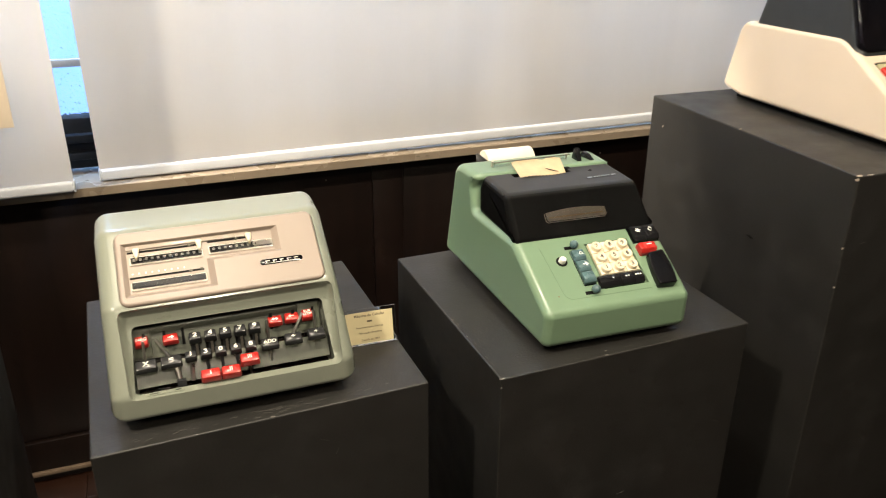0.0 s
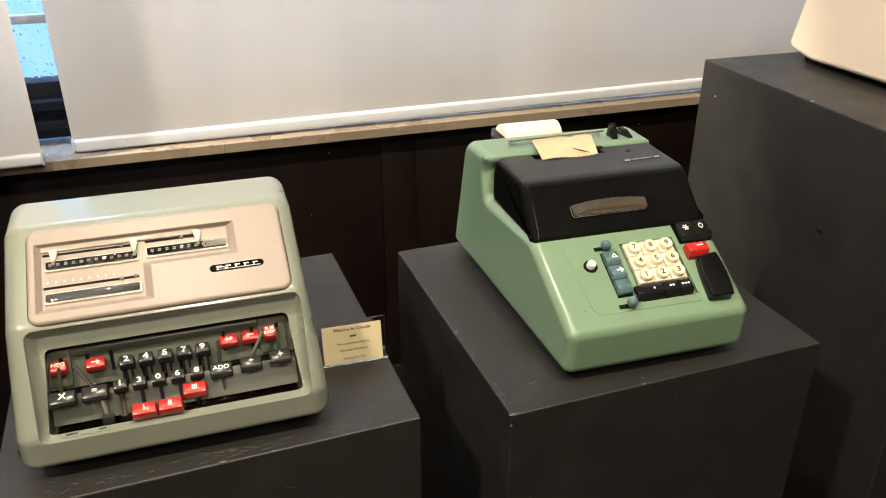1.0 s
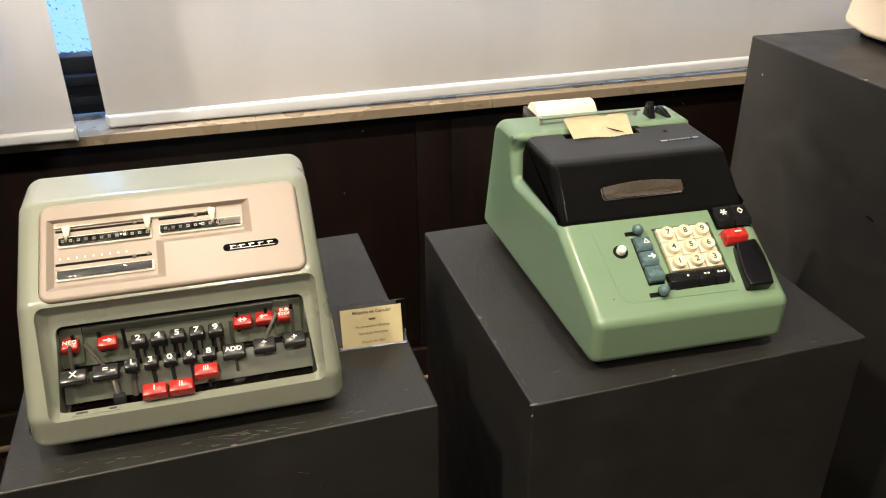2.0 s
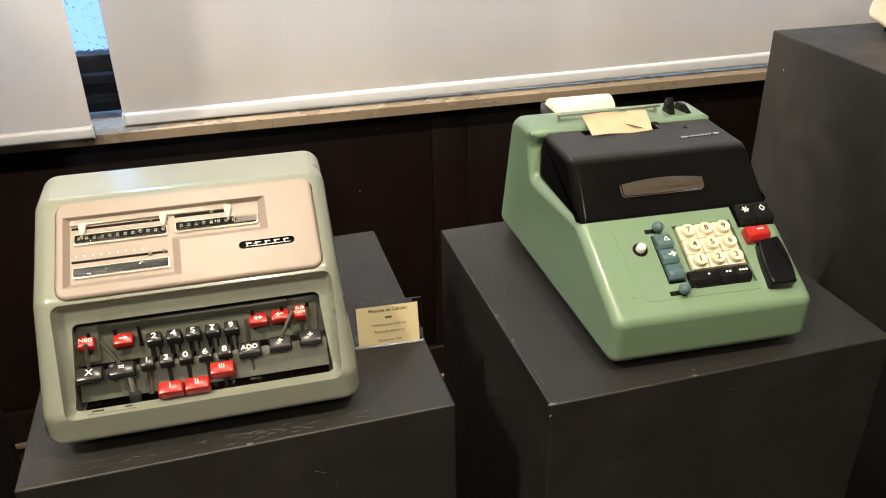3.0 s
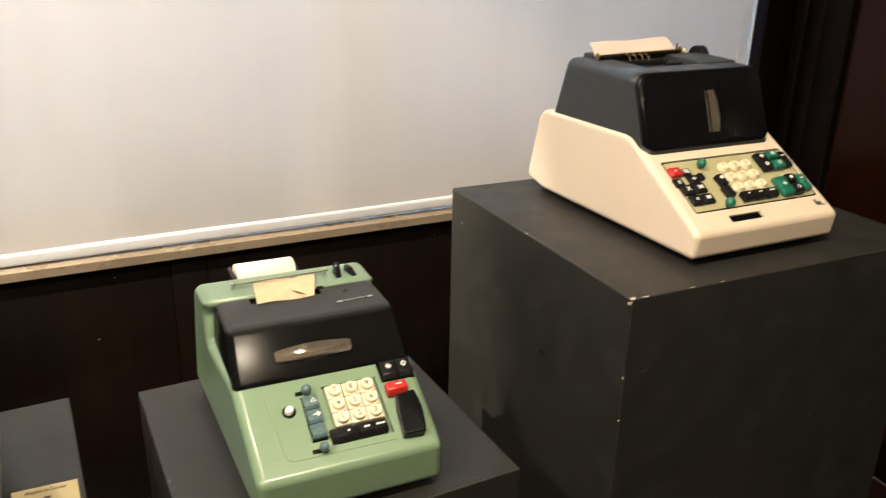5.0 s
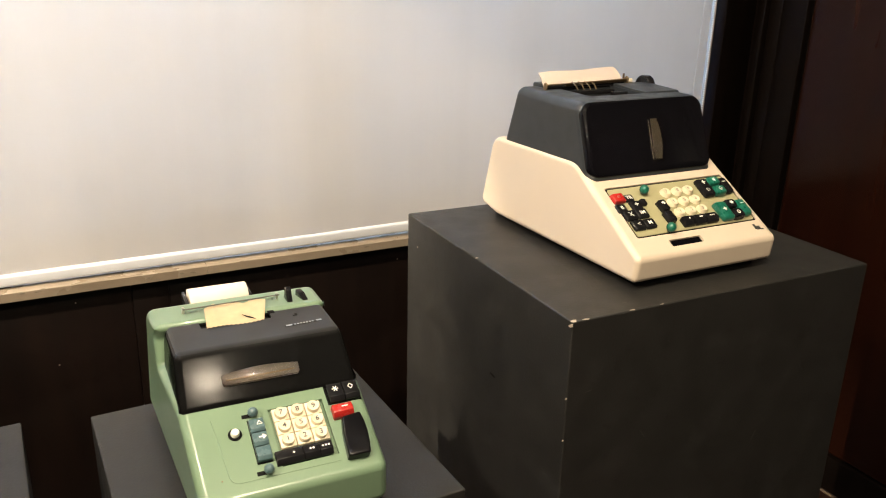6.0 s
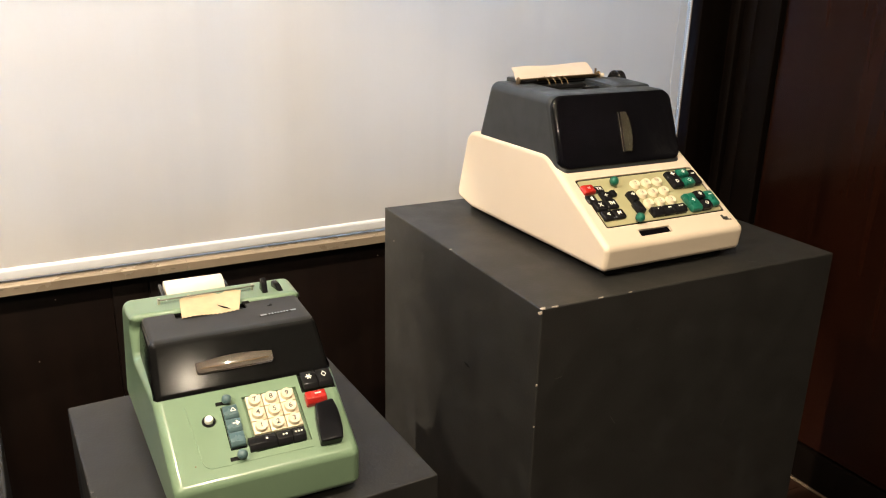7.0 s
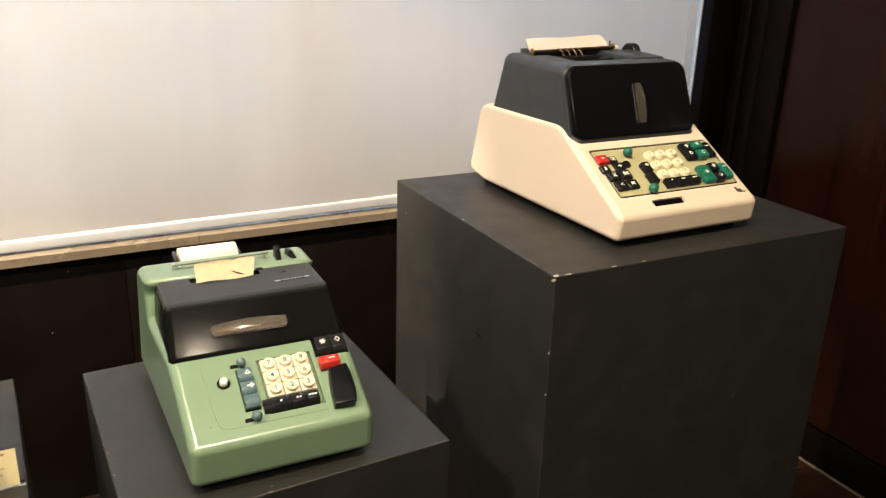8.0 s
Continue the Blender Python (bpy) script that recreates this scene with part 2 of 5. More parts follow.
def sky_backdrop():
    """Plain daylight: deep blue low down, brighter and whiter higher up."""
    glow("sky_glow", (0.14, 0.37, 0.95), 1.6)
    n, l = nodes_of(M["sky_glow"])
    co = n.new("ShaderNodeTexCoord")
    sep = n.new("ShaderNodeSeparateXYZ")
    l.new(co.outputs["Object"], sep.inputs[0])
    mr = n.new("ShaderNodeMapRange")
    mr.inputs["From Min"].default_value, mr.inputs["From Max"].default_value = 1.6, 4.5
    l.new(sep.outputs["Z"], mr.inputs["Value"])
    cr = n.new("ShaderNodeValToRGB")
    cr.color_ramp.elements[0].color, cr.color_ramp.elements[1].color = (0.095, 0.39, 0.93, 1), (0.9, 0.95, 1.0, 1)
    l.new(mr.outputs[0], cr.inputs["Fac"])
    b = n["Principled BSDF"]
    l.new(cr.outputs[0], b.inputs["Emission Color"])
    up = n.new("ShaderNodeMapRange")
    up.inputs["From Min"].default_value, up.inputs["From Max"].default_value = 1.6, 4.5
    up.inputs["To Min"].default_value, up.inputs["To Max"].default_value = 0.95, 5.0
    l.new(sep.outputs["Z"], up.inputs["Value"])
    cl = n.new("ShaderNodeTexNoise")
    cl.inputs["Scale"].default_value, cl.inputs["Detail"].default_value = 13.0, 3
    l.new(co.outputs["Object"], cl.inputs["Vector"])
    cm = n.new("ShaderNodeMapRange")
    cm.inputs["From Min"].default_value, cm.inputs["From Max"].default_value = 0.3, 0.7
    cm.inputs["To Min"].default_value, cm.inputs["To Max"].default_value = 0.35, 1.75
    l.new(cl.outputs["Fac"], cm.inputs["Value"])
    mu = n.new("ShaderNodeMath")
    mu.operation = "MULTIPLY"
    l.new(up.outputs[0], mu.inputs[0])
    l.new(cm.outputs[0], mu.inputs[1])
    l.new(mu.outputs[0], b.inputs["Emission Strength"])


sky_backdrop()
glow("lamp_glow", WARM, 6.0)

# ---- mesh helpers ----


def part(name, bm, material, parent=None, label="", m=None, smooth=40):
    """One bmesh as one mesh object, under a thing or a part."""
    me = bpy.data.meshes.new(name)
    bm.to_mesh(me)
    bm.free()
    me.materials.append(M[material])
    if smooth:
        me.polygons.foreach_set("use_smooth", [True] * len(me.polygons))
        me.set_sharp_from_angle(angle=radians(smooth))
    ob = new(name, me)
    ob.parent = parent
    if m is not None:
        ob.matrix_basis = m
    if label:
        ob["label"] = label
    return ob


def share(name, ob, parent, m):
    """Another object on the same mesh."""
    o = new(name, ob.data)
    o.parent, o.matrix_basis = parent, m
    return o


def thing(name, m, label, category, group=""):
    e = new(name)
    e.empty_display_size = 0.05
    e.matrix_basis = m
    return tagged(e, label, category, group)


def box(sx, sy, sz, at=(0, 0, 0), bevel=0.0, seg=2, bm=None, rot=None):
    """A box with rounded edges, its middle at the given place."""
    b = bmesh.new()
    bmesh.ops.create_cube(b, size=1)
    bmesh.ops.scale(b, vec=(sx, sy, sz), verts=b.verts)
    if bevel:
        bmesh.ops.bevel(b, geom=b.edges[:], offset=min(bevel, 0.49 * min(sx, sy, sz)), segments=seg, affect="EDGES", profile=0.5)
    if rot is not None:
        bmesh.ops.transform(b, matrix=rot, verts=b.verts)
    bmesh.ops.translate(b, vec=at, verts=b.verts)
    return merge(bm, b)


def merge(bm, b):
    if bm is None:
        return b
    me = bpy.data.meshes.new("tmp")
    b.to_mesh(me)
    b.free()
    bm.from_mesh(me)
    bpy.data.meshes.remove(me)
    return bm


def prism(profile, x0, x1, bm=None, flare=None):
    """A side outline of (y, z) points drawn out from x0 to x1; flare(x, y, z) may shift x."""
    b = bmesh.new()
    left = [b.verts.new((flare(x0, y, z) if flare else x0, y, z)) for y, z in profile]
    right = [b.verts.new((flare(x1, y, z) if flare else x1, y, z)) for y, z in profile]
    b.faces.new(left)
    b.faces.new(right[::-1])
    for i in range(len(profile)):
        j = (i + 1) % len(profile)
        b.faces.new((left[j], left[i], right[i], right[j]))
    bmesh.ops.recalc_face_normals(b, faces=b.faces)
    return merge(bm, b)


def slab(outline, z0, z1, bm=None, bevel=0.0, seg=2):
    """A flat outline of (x, y) points with a thickness; bevel rounds its upper rim."""
    b = bmesh.new()
    lo = [b.verts.new((x, y, z0)) for x, y in outline]
    hi = [b.verts.new((x, y, z1)) for x, y in outline]
    b.faces.new(lo[::-1])
    top = b.faces.new(hi)
    for i in range(len(outline)):
        j = (i + 1) % len(outline)
        b.faces.new((lo[i], lo[j], hi[j], hi[i]))
    bmesh.ops.recalc_face_normals(b, faces=b.faces)
    if bevel:
        bmesh.ops.bevel(b, geom=list(top.edges), offset=bevel, segments=seg, affect="EDGES", profile=0.5)
    return merge(bm, b)


def rounded(x0, y0, x1, y1, r, n=5):
    """The outline of a rectangle with round corners."""
    pts = []
    for cx, cy, a in ((x1 - r, y0 + r, -90), (x1 - r, y1 - r, 0), (x0 + r, y1 - r, 90), (x0 + r, y0 + r, 180)):
        for k in range(n + 1):
            t = radians(a + 90 * k / n)
            pts.append((cx + r * math.cos(t), cy + r * math.sin(t)))
    return pts


def rod(r, p, q, n=16, bm=None, r2=None):
    """A round bar from p to q."""
    b = bmesh.new()
    p, q = Vector(p), Vector(q)
    d = q - p
    bmesh.ops.create_cone(b, cap_ends=True, segments=n, radius1=r, radius2=r if r2 is None else r2, depth=d.length)
    bmesh.ops.transform(b, matrix=Matrix.Translation((p + q) / 2) @ d.to_track_quat("Z", "Y").to_matrix().to_4x4(), verts=b.verts)
    return merge(bm, b)


def lathe(profile, n=24, bm=None):
    """A turned form: (radius, z) points spun about z."""
    b = bmesh.new()
    rings = []
    for r, z in profile:
        rings.append([b.verts.new((max(r, 1e-5) * math.cos(2 * math.pi * k / n), max(r, 1e-5) * math.sin(2 * math.pi * k / n), z)) for k in range(n)])
    for a, c in zip(rings, rings[1:]):
        for k in range(n):
            b.faces.new((a[k], a[(k + 1) % n], c[(k + 1) % n], c[k]))
    b.faces.new(rings[0][::-1])
    b.faces.new(rings[-1])
    return merge(bm, b)


def ball(r, at=(0, 0, 0), bm=None):
    b = bmesh.new()
    bmesh.ops.create_uvsphere(b, u_segments=20, v_segments=12, radius=r)
    bmesh.ops.translate(b, vec=at, verts=b.verts)
    return merge(bm, b)


def settle(ob):
    """Turns an object's modifiers into plain mesh."""
    dg = bpy.context.evaluated_depsgraph_get()
    dg.update()
    me = bpy.data.meshes.new_from_object(ob.evaluated_get(dg))
    ob.modifiers.clear()
    old, ob.data = ob.data, me
    me.name = old.name


def shell(ob, round_by, seg=4, cuts=(), fine=0.0, angle=30):
    """Rounds the edges of a housing, cuts openings into it, and eases the rims of the cuts."""
    mod = ob.modifiers.new("round", "BEVEL")
    mod.width, mod.segments, mod.limit_method, mod.angle_limit, mod.harden_normals = round_by, seg, "ANGLE", radians(angle), True
    tools = []
    for bm in cuts:
        me = bpy.data.meshes.new("cut")
        bm.to_mesh(me)
        bm.free()
        c = new("cut", me)
        c.parent = ob.parent
        tools.append(c)
        bo = ob.modifiers.new("cut", "BOOLEAN")
        bo.operation, bo.solver, bo.object, bo.use_self = "DIFFERENCE", "EXACT", c, False
    if fine:
        mod = ob.modifiers.new("ease", "BEVEL")
        mod.width, mod.segments, mod.limit_method, mod.angle_limit, mod.harden_normals = fine, 2, "ANGLE", radians(35), True
    settle(ob)
    for c in tools:
        me = c.data
        bpy.data.objects.remove(c)
        bpy.data.meshes.remove(me)
    return ob


def fillet(corners, n=6):
    """An outline of (y, z, radius) corners, each rounded off."""
    out = []
    for i, (y, z, r) in enumerate(corners):
        p = Vector((y, z))
        a = Vector(corners[i - 1][:2]) - p
        c = Vector(corners[(i + 1) % len(corners)][:2]) - p
        la, lc = a.length, c.length
        a.normalize()
        c.normalize()
        half = math.acos(max(-1, min(1, a.dot(c)))) / 2
        cut = min(r / math.tan(half), 0.48 * la, 0.48 * lc)
        if cut < 1e-5:
            out.append((y, z))
            continue
        q = cut * math.tan(half)
        mid = p + (a + c).normalized() * (q / math.sin(half))
        s, e = p + a * cut - mid, p + c * cut - mid
        turn = math.atan2(s.x * e.y - s.y * e.x, s.dot(e))
        for k in range(n + 1):
            w = turn * k / n
            out.append((mid.x + s.x * math.cos(w) - s.y * math.sin(w), mid.y + s.x * math.sin(w) + s.y * math.cos(w)))
    return out


def loaf(corners, x0, x1, r, seg=5, flare=None, n=6):
    """A moulded housing: a rounded side outline drawn out from x0 to x1, its rims rounded by r."""
    turn = sum(p[0] * q[1] - p[1] * q[0] for p, q in zip(corners, corners[1:] + corners[:1]))
    safe = []
    for i, (y, z, q) in enumerate(corners):
        a, c = corners[i - 1], corners[(i + 1) % len(corners)]
        bend = (y - a[0]) * (c[1] - z) - (z - a[1]) * (c[0] - y)
        safe.append((y, z, max(q, 1.05 * r) if bend * turn > 0 else q))
    pts = fillet(safe, n)
    area = sum(p[0] * q[1] - p[1] * q[0] for p, q in zip(pts, pts[1:] + pts[:1]))
    nor = []
    for i, p in enumerate(pts):
        a, c = Vector(pts[i - 1]), Vector(pts[(i + 1) % len(pts)])
        t = (c - a).normalized()
        nor.append(Vector((t.y, -t.x)) * (1 if area > 0 else -1))
    b = bmesh.new()
    rings = []
    stations = [(x0 + r - r * math.sin(w), r - r * math.cos(w)) for w in [math.pi / 2 * (1 - k / seg) for k in range(seg + 1)]]
    stations += [(x1 - r + r * math.sin(w), r - r * math.cos(w)) for w in [math.pi / 2 * k / seg for k in range(seg + 1)]]
    for x, d in stations:
        ring = []
        for p, m in zip(pts, nor):
            y, z = p[0] - m.x * d, p[1] - m.y * d
            ring.append(b.verts.new((flare(x, y, z) if flare else x, y, z)))
        rings.append(ring)
    for u, v in zip(rings, rings[1:]):
        for i in range(len(pts)):
            j = (i + 1) % len(pts)
            b.faces.new((u[i], u[j], v[j], v[i]))
    b.faces.new(rings[0])
    b.faces.new(rings[-1][::-1])
    bmesh.ops.recalc_face_normals(b, faces=b.faces)
    outward(b)
    return b


def outward(b):
    if b.calc_volume(signed=True) < 0:
        bmesh.ops.reverse_faces(b, faces=b.faces)


def carve(ob, cuts=(), fine=0.0, knit=False):
    """Cuts openings into a housing, eases their rims, and keeps flat faces flat."""
    tools = []
    for bm in cuts:
        me = bpy.data.meshes.new("cut")
        bmesh.ops.recalc_face_normals(bm, faces=bm.faces)
        outward(bm)
        bm.to_mesh(me)
        bm.free()
        c = new("cut", me)
        c.parent = ob.parent
        tools.append(c)
        bo = ob.modifiers.new("cut", "BOOLEAN")
        bo.operation, bo.solver, bo.object, bo.use_self = "DIFFERENCE", "EXACT", c, knit
    if cuts:
        settle(ob)
    for c in tools:
        me = c.data
        bpy.data.objects.remove(c)
        bpy.data.meshes.remove(me)
    if fine:
        mod = ob.modifiers.new("ease", "BEVEL")
        mod.width, mod.segments, mod.limit_method, mod.angle_limit = fine, 2, "ANGLE", radians(38)
        settle(ob)
    me = ob.data
    me.polygons.foreach_set("use_smooth", [True] * len(me.polygons))
    me.set_sharp_from_angle(angle=radians(38))
    mod = ob.modifiers.new("flat", "WEIGHTED_NORMAL")
    mod.keep_sharp, mod.weight = True, 80
    settle(ob)
    return ob


def sheet(rows, thick=0.0003):
    """Thin paper from a grid of (x, y, z) points."""
    b = bmesh.new()
    up = [[b.verts.new((x, y, z + thick)) for x, y, z in r] for r in rows]
    lo = [[b.verts.new((x, y, z)) for x, y, z in r] for r in rows]
    nr, nc = len(rows), len(rows[0])
    for i in range(nr - 1):
        for j in range(nc - 1):
            b.faces.new((up[i][j], up[i + 1][j], up[i + 1][j + 1], up[i][j + 1]))
            b.faces.new((lo[i][j], lo[i][j + 1], lo[i + 1][j + 1], lo[i + 1][j]))
    rim = [(i, 0) for i in range(nr)] + [(nr - 1, j) for j in range(1, nc)] + [(i, nc - 1) for i in range(nr - 2, -1, -1)] + [(0, j) for j in range(nc - 2, 0, -1)]
    for (i, j), (k, l) in zip(rim, rim[1:] + rim[:1]):
        b.faces.new((up[i][j], lo[i][j], lo[k][l], up[k][l]))
    bmesh.ops.recalc_face_normals(b, faces=b.faces)
    return b


def hard(ob, width, seg=3, angle=30):
    """Rounded edges with flat faces left flat."""
    return shell(ob, width, seg, angle=angle)


def strip(points, w, h):
    """A low ridge of width w and height h along (x, y) points."""
    b = bmesh.new()
    rows = []
    for i, p in enumerate(points):
        a, c = Vector(points[max(0, i - 1)]), Vector(points[min(len(points) - 1, i + 1)])
        t = (c - a).normalized()
        k = Vector((-t.y, t.x)) * w / 2
        rows.append([b.verts.new((p[0] + q * k.x, p[1] + q * k.y, z)) for q, z in ((-1, 0), (-0.5, h), (0.5, h), (1, 0))])
    for u, v in zip(rows, rows[1:]):
        for j in range(3):
            b.faces.new((u[j], v[j], v[j + 1], u[j + 1]))
        b.faces.new((u[3], v[3], v[0], u[0]))
    b.faces.new(rows[0])
    b.faces.new(rows[-1][::-1])
    bmesh.ops.recalc_face_normals(b, faces=b.faces)
    return b


def letters(body, size, parent, material, m, name="legend", bold=0.0, thick=0.0003, wide=1.0):
    """Writing as raised mesh, its middle at the pose m."""
    cu = bpy.data.curves.new("letters", "FONT")
    cu.body, cu.size, cu.align_x, cu.align_y, cu.extrude, cu.offset = body, size, "CENTER", "CENTER", thick, bold
    cu.resolution_u = 3
    tmp = new("letters", cu)
    dg = bpy.context.evaluated_depsgraph_get()
    dg.update()
    me = bpy.data.meshes.new_from_object(tmp.evaluated_get(dg))
    bpy.data.objects.remove(tmp)
    bpy.data.curves.remove(cu)
    me.materials.clear()
    me.materials.append(M[material])
    ob = new(name, me)
    ob.parent, ob.matrix_basis = parent, m @ Matrix.Diagonal((wide, 1, 1, 1))
    return ob


def slope(y0, z0, angle):
    """A pose on a tilted deck: x, distance up the slope from (y0, z0), height over it, turn."""
    def at(x, s, h=0.0, rz=0.0):
        return pose(0, y0, z0, angle) @ pose(x, s, h, 0, 0, rz)
    return at


# ---- the room ----
WALL_Y, SILL_Z, RIGHT_X = 1.12, 0.818, 2.03


def structure(name, bm, material, label="", smooth=0):
    ob = part(name, bm, material, None, label, smooth=smooth)
    ob["kind"] = "structure"
    return ob


structure("floor", box(5.2, 4.6, 0.1, (-0.3, -0.9, -0.054)), "floor_wood", "reddish varnished wooden floor of narrow boards")
# unseen ceiling and far walls, kept dark so glossy black reflects little
structure("ceiling", box(5.2, 4.6, 0.1, (-0.3, -0.9, 2.85)), "ceiling_paint", "plain unseen ceiling, dark tone assumed, with round downlights")
structure("wall_south", box(5.0, 0.12, 2.8, (-0.3, -3.06, 1.4)), "dark_panelling", "plain unseen wall closing the room, dark panelling assumed")
structure("wall_west", box(0.12, 4.4, 2.8, (-2.66, -0.9, 1.4)), "dark_panelling", "plain unseen wall closing the room, dark panelling assumed")

# window wall: dark wainscot below the sill, window above, a lintel on top
wn_wall = structure("wall_north", box(4.8, 0.22, 0.785, (-0.3, WALL_Y + 0.125, 0.3925)), "dark_panelling", "dark stained wooden wainscot under the window sill")
structure("wall_north_lintel", box(4.8, 0.22, 0.4, (-0.3, WALL_Y + 0.125, 2.6)), "plaster", "plain plaster wall over the window")
structure("wall_north_pier", box(0.45, 0.22, 1.6, (-2.45, WALL_Y + 0.125, 1.59)), "plaster", "plain plaster wall beside the window")
structure("wall_east", box(0.14, 4.4, 2.8, (RIGHT_X + 0.07, -0.9, 1.4)), "dark_panelling", "dark wood panelled side wall")

# wainscot panels, battens and skirting
panels = [(-2.6, -1.02), (-0.98, 0.13), (0.212, 1.30), (1.34, RIGHT_X)]
for a, b in panels:
    part("panel", box(b - a - 0.004, 0.012, 0.666, ((a + b) / 2, WALL_Y + 0.006, 0.458), 0.003), "dark_panelling", wn_wall)
part("batten", box(0.086, 0.02, 0.66, (0.171, WALL_Y + 0.0075, 0.455), 0.002), "dark_panelling", wn_wall)
part("batten", box(0.048, 0.02, 0.66, (1.32, WALL_Y + 0.0075, 0.455), 0.002), "dark_panelling", wn_wall)
structure("baseboard", box(4.6, 0.022, 0.121, (-0.3, WALL_Y - 0.002, 0.0625), 0.004), "dark_panelling", "dark wooden skirting board under the window", 40)
structure("trim_floor_seam", box(4.6, 0.012, 0.012, (-0.3, WALL_Y - 0.0185, 0.030), 0.003), "seam_light", "worn pale bead along the foot of the skirting", 40)

# stone sill in lengths
for a, b in ((-2.2, -1.1005), (-1.1, -0.2355), (-0.235, 0.2995), (0.30, 1.1195), (1.12, RIGHT_X)):
    sill = structure("window_sill", box(b - a, 0.21, 0.021, ((a + b) / 2, 1.062 + 0.105, SILL_Z - 0.0105), 0.0008, 2), "stone_sill", "pale worn stone window sill with chipped edge")

rs = random.Random(12)
sills = [o for o in bpy.data.objects if o.name.startswith("window_sill")]
for q in range(16):
    cx = rs.uniform(-0.58, 1.2)
    owner = [o for o in sills if min(v.co.x for v in o.data.vertices) <= cx <= max(v.co.x for v in o.data.vertices)]
    pts = [(rs.uniform(0.5, 1.0) * rs.choice((0.004, 0.007, 0.010)) * math.cos(a), rs.uniform(0.5, 1.0) * 0.0025 * math.sin(a)) for a in [k * math.pi / 4 for k in range(8)]]
    if owner:
        part("dent", slab(pts, -0.0003, 0.0004), "sill_dent", owner[0], "small chip in the edge", m=pose(cx, 1.0635, SILL_Z + 0.0001) if q % 2 else pose(cx, 1.0619, SILL_Z - rs.uniform(0.002, 0.012), 90), smooth=0)

# window behind the blinds
win = new("window_1")
win.empty_display_size = 0.1
tagged(win, "dark framed window with blue frosted pebbled glass", "window", kind="structure")
part("window_frame", box(4.2, 0.05, 0.125, (-0.15, 1.215, 0.8895), 0.004), "window_frame", win, "black painted bottom rail")
part("window_frame", box(4.2, 0.03, 0.018, (-0.15, 1.186, 0.862), 0.003), "window_frame", win)
part("window_frame", box(4.2, 0.035, 0.02, (-0.15, 1.188, 0.905), 0.003), "window_frame", win)
part("window_frame", box(4.2, 0.05, 0.06, (-0.15, 1.215, 2.37), 0.004), "window_frame", win)
part("reveal", box(0.005, 0.085, 1.56, (1.9015, 1.150, 1.61), 0.001), "painted_reveal", win, "pale painted side of the window opening, tinted against blue light")
part("glazing_bar", box(4.1, 0.022, 0.018, (-0.15, 1.205, 1.080), 0.002), "frame_grey", win, "thin grey glazing bar")
part("glazing_bar", box(4.1, 0.022, 0.018, (-0.15, 1.205, 1.66), 0.002), "frame_grey", win)
for sx in (-2.2, -0.42, 0.62, 2.0):
    part("window_stile", box(0.09, 0.045, 1.44, (sx, 1.215, 1.63), 0.003), "window_frame", win)
for a, b in ((-2.155, -0.465), (-0.375, 0.575), (0.665, 1.96)):
    g = part("pane", box(b - a, 0.006, 1.40, ((a + b) / 2, 1.232, 1.64)), "frosted_glass", win, smooth=0)
    g.visible_shadow = False
structure("backdrop_sky", box(12, 0.02, 8, (0, 3.4, 2.6)), "sky_glow", "plain blue daylight sky outside the window")


def roller_blind(name, x0, x1, y, z0, label, chain=False):
    e = thing(name, pose(0, 0, 0) if not chain else pose(0, 0, 0.0022, 0, -0.24, 0), label, "roller blind", "roller blinds of the window")
    bm = bmesh.new()
    nx, nz = max(6, int((x1 - x0) / 0.03)), 2
    z1 = 2.42
    front = [[bm.verts.new((x0 + (x1 - x0) * i / nx, y + (0.0025 if chain else 0.0008) * math.sin(7 * i * (x1 - x0) / nx + x0 * 5), z0 + 0.02 + (z1 - z0) * k / nz)) for k in range(nz + 1)] for i in range(nx + 1)]
    for i in range(nx):
        for k in range(nz):
            bm.faces.new((front[i][k], front[i + 1][k], front[i + 1][k + 1], front[i][k + 1]))
    bmesh.ops.solidify(bm, geom=bm.faces[:], thickness=0.0008)
    part("cloth", bm, "blind_cloth", e, smooth=60)
    bm = box(x1 - x0, 0.016, 0.029 if chain else 0.026, ((x0 + x1) / 2, y, z0 + (0.0087 if chain else 0.0130)), 0.0076, 6)
    part("hem_bar", bm, "hem_plastic", e, "rounded white plastic bottom bar")
    for xe in (x0, x1):
        part("end_cap", box(0.004, 0.016, 0.028, (xe, y, z0 + (0.0100 if chain else 0.0142)), 0.0018), "hem_plastic", e)
    part("roller", rod(0.025, (x0, y + 0.01, 2.38), (x1, y + 0.01, 2.38), 20), "white_plastic", e)
    if chain:
        bm = bmesh.new()
        way = [Vector(p) for p in ((x1 - 0.042, 2.35), (x1 - 0.046, 1.40), (x1 - 0.0505, 1.178), (x1 - 0.045, 1.135), (x1 - 0.032, 1.100), (x1 - 0.020, 1.089), (x1 - 0.010, 1.090), (x1 - 0.004, 1.105), (x1 - 0.004, 2.35))]
        spare = 0.0
        for p, q in zip(way, way[1:]):
            while spare < (q - p).length:
                at = p + (q - p) * (spare / (q - p).length)
                b = bmesh.new()
                bmesh.ops.create_icosphere(b, subdivisions=1, radius=0.0024 if (at - way[2]).length > 0.004 else 0.0045)
                bmesh.ops.translate(b, vec=(at.x, y - 0.012, at.y), verts=b.verts)
                merge(bm, b)
                spare += 0.0070
            spare -= (q - p).length
        part("bead_chain", bm, "white_plastic", e, "looped white bead pull chain")
    return e


roller_blind("roller_blind", -0.534, 1.883, 1.098, 0.826, "off-white cloth roller blind drawn down over the window", True)
roller_blind("roller_blind", -2.1, -0.592, 1.046, 0.818, "off-white cloth roller blind hanging beside a gap")

